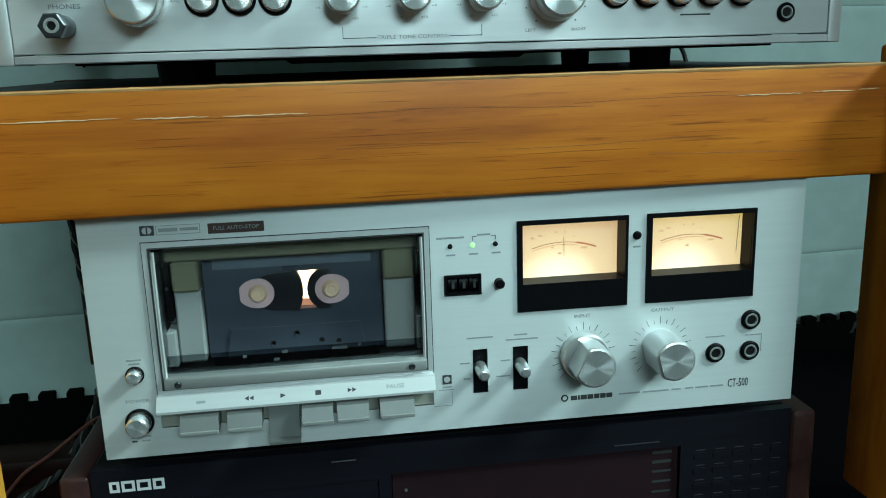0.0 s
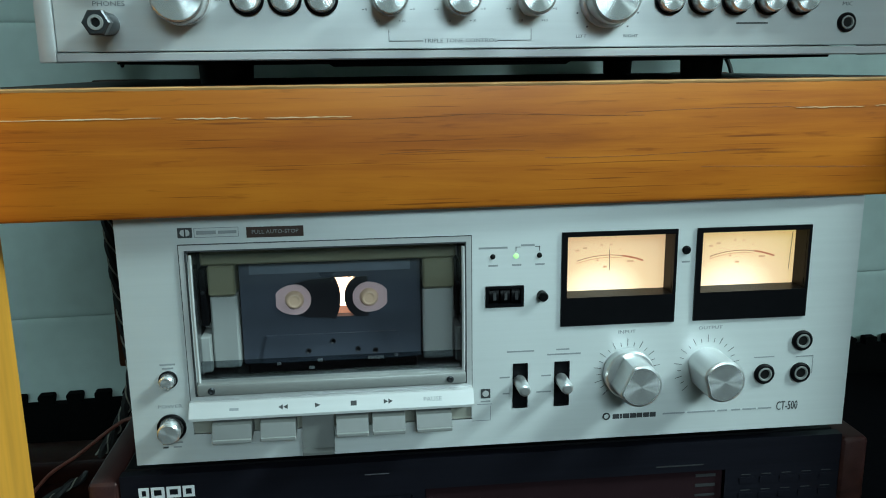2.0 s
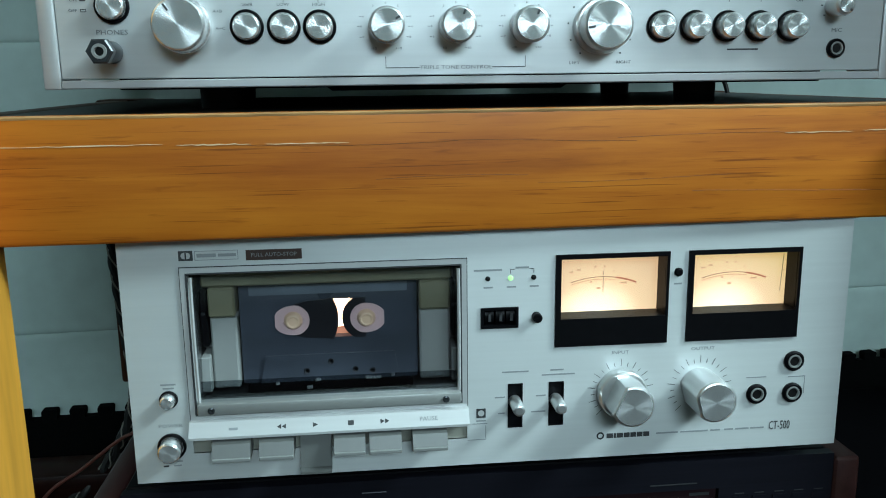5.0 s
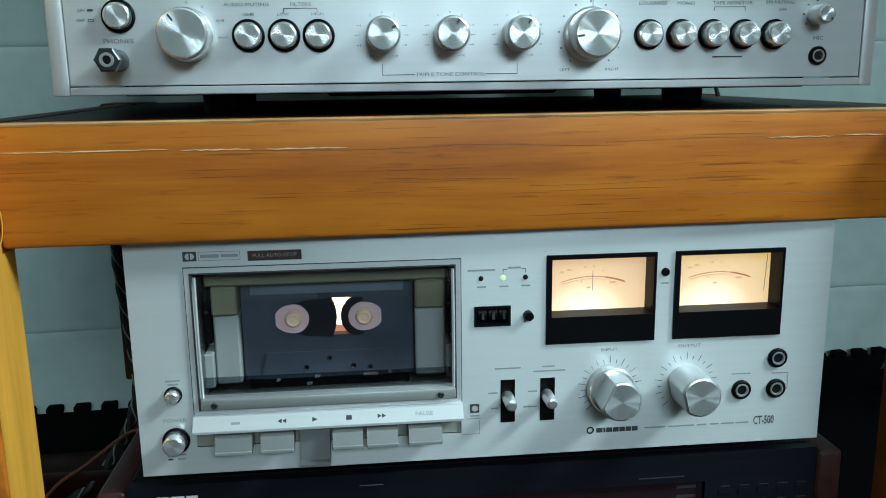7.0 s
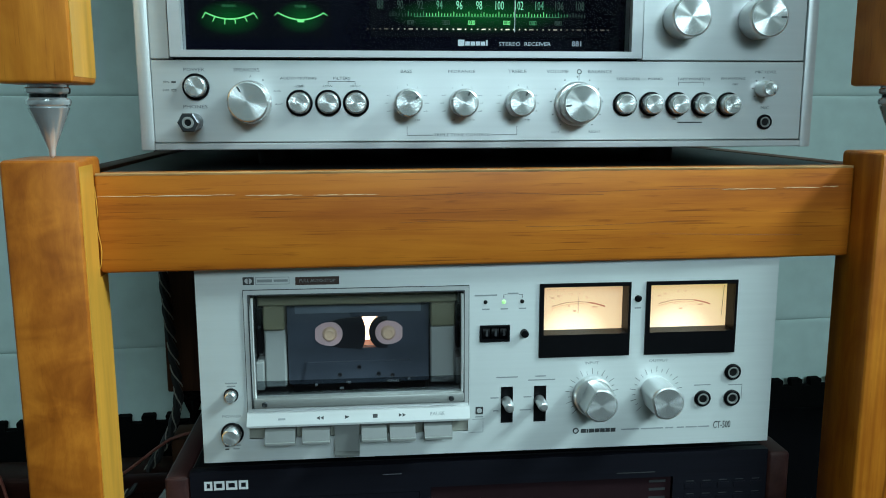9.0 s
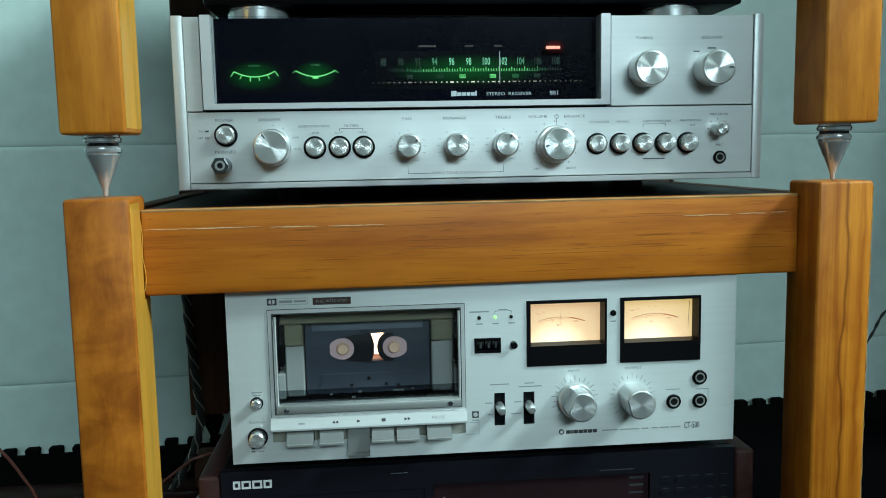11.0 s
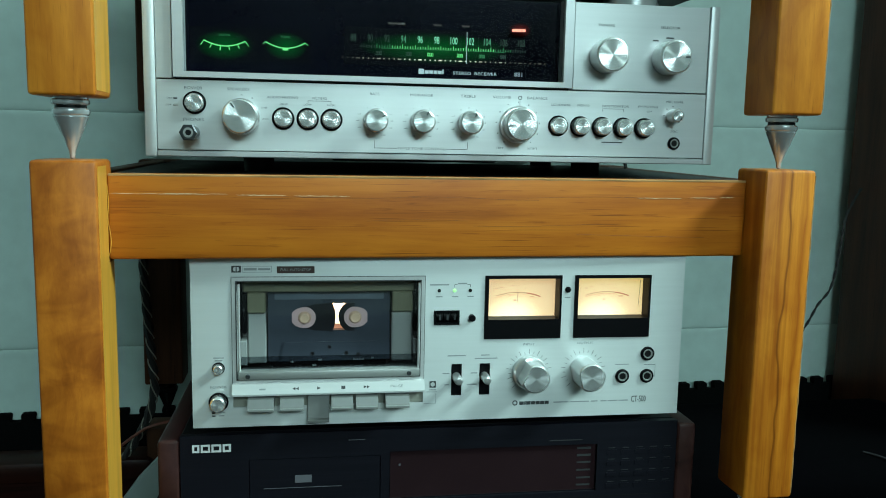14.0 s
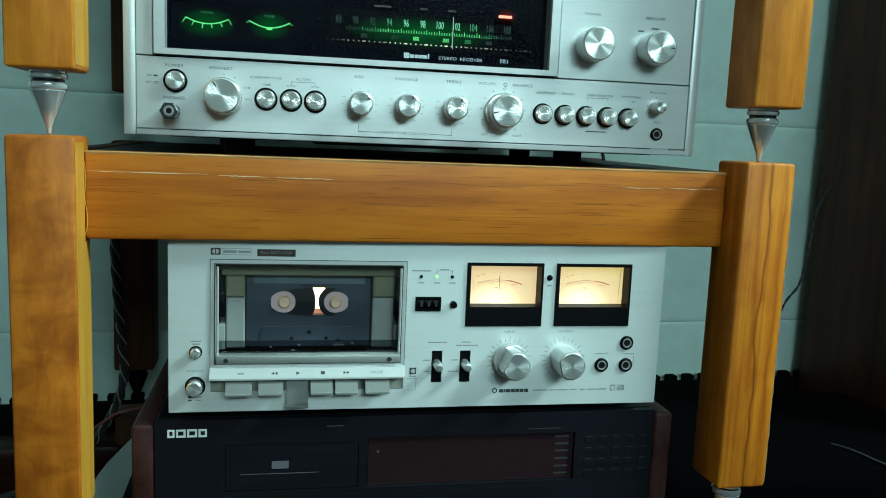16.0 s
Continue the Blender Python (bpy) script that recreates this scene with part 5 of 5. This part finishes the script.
def braided(name, pts, label, pitch=0.010, r=0.0021, tracer=True):
    t = thing(name, (pts[0][0], pts[0][1], min(p[2] for p in pts)), label, "cable")
    path = spline(pts, 150)
    length = [0.0]
    for a, b in zip(path, path[1:]):
        length.append(length[-1] + (b - a).length)
    strands = ((0.0, BRAID_DARK, r), (math.pi, BRAID_DARK, r), (math.pi / 2, BRAID_LIGHT, r * 0.24), (-math.pi / 2, BRAID_LIGHT, r * 0.24))
    for ph, m, rr in strands if tracer else strands[:2]:
        q = []
        for p, s in zip(path, length):
            a = 2 * math.pi * s / (pitch * 3) + ph
            q.append(p + Vector((math.cos(a), math.sin(a), 0.15 * math.sin(a))) * r * (0.9 if m is BRAID_DARK else 1.45))
        part("strand", tube(q, rr, 6), m, t, "pale tracer thread" if m is BRAID_LIGHT else "black strand")
    return t


braided("speaker_cable", [(-0.290, 0.325, 0.17), (-0.289, 0.325, 0.075), (-0.2865, 0.325, 0.021), (-0.283, 0.325, -0.031), (-0.281, 0.325, -0.071), (-0.2925, 0.325, -0.110), (-0.312, 0.325, -0.142), (-0.326, 0.32, -0.160), (-0.352, 0.31, -0.176), (-0.385, 0.30, -0.19), (-0.44, 0.27, -0.20), (-0.50, 0.25, -0.26), (-0.52, 0.24, -0.417)], "black and cream braided speaker cable hanging behind the rack", 0.016, 0.0031)
braided("speaker_cable", [(0.490, 0.375, -0.110), (0.535, 0.395, -0.055), (0.560, 0.40, -0.022), (0.573, 0.40, 0.003), (0.588, 0.40, 0.022), (0.595, 0.40, 0.045), (0.599, 0.40, 0.080), (0.612, 0.41, 0.125), (0.644, 0.43, 0.160)], "thin black braided cable running up to the loudspeaker", 0.010, 0.0011, False)
solo("power_cable", tube(spline([(0.236, 0.338, 0.235), (0.2435, 0.312, 0.213), (0.2460, 0.285, 0.190), (0.2458, 0.280, 0.150), (0.2458, 0.280, 0.020)], 40), 0.0019, 8), RUBBER, "black power cable hanging behind the receiver past the shelf", "cable")
solo("wire", tube(spline([(0.462, 0.135, -0.0970), (0.474, 0.120, -0.0976), (0.492, 0.110, -0.1040), (0.520, 0.0990, -0.1180), (0.545, 0.0980, -0.1600), (0.552, 0.0960, -0.3000), (0.556, 0.080, -0.4185)], 60), 0.0011, 8), GREYLINE, "thin grey line over the floor cushion", "wire")
solo("wire", tube(spline([(-0.62, 0.30, -0.185), (-0.54, 0.30, -0.10), (-0.50, 0.30, -0.075), (-0.487, 0.30, -0.085), (-0.468, 0.30, -0.113), (-0.452, 0.30, -0.150), (-0.44, 0.30, -0.25), (-0.44, 0.30, -0.417)], 60), 0.0016, 8), REDWIRE, "thin red-brown wire looping beside the rack", "wire")
solo("wire", tube(spline([(-0.40, 0.30, -0.30), (-0.385, 0.30, -0.20), (-0.358, 0.30, -0.157), (-0.327, 0.30, -0.135), (-0.295, 0.30, -0.111), (-0.277, 0.30, -0.102), (-0.24, 0.32, -0.10)], 60), 0.0016, 8), REDWIRE, "thin red-brown wire running behind the disc player", "wire")
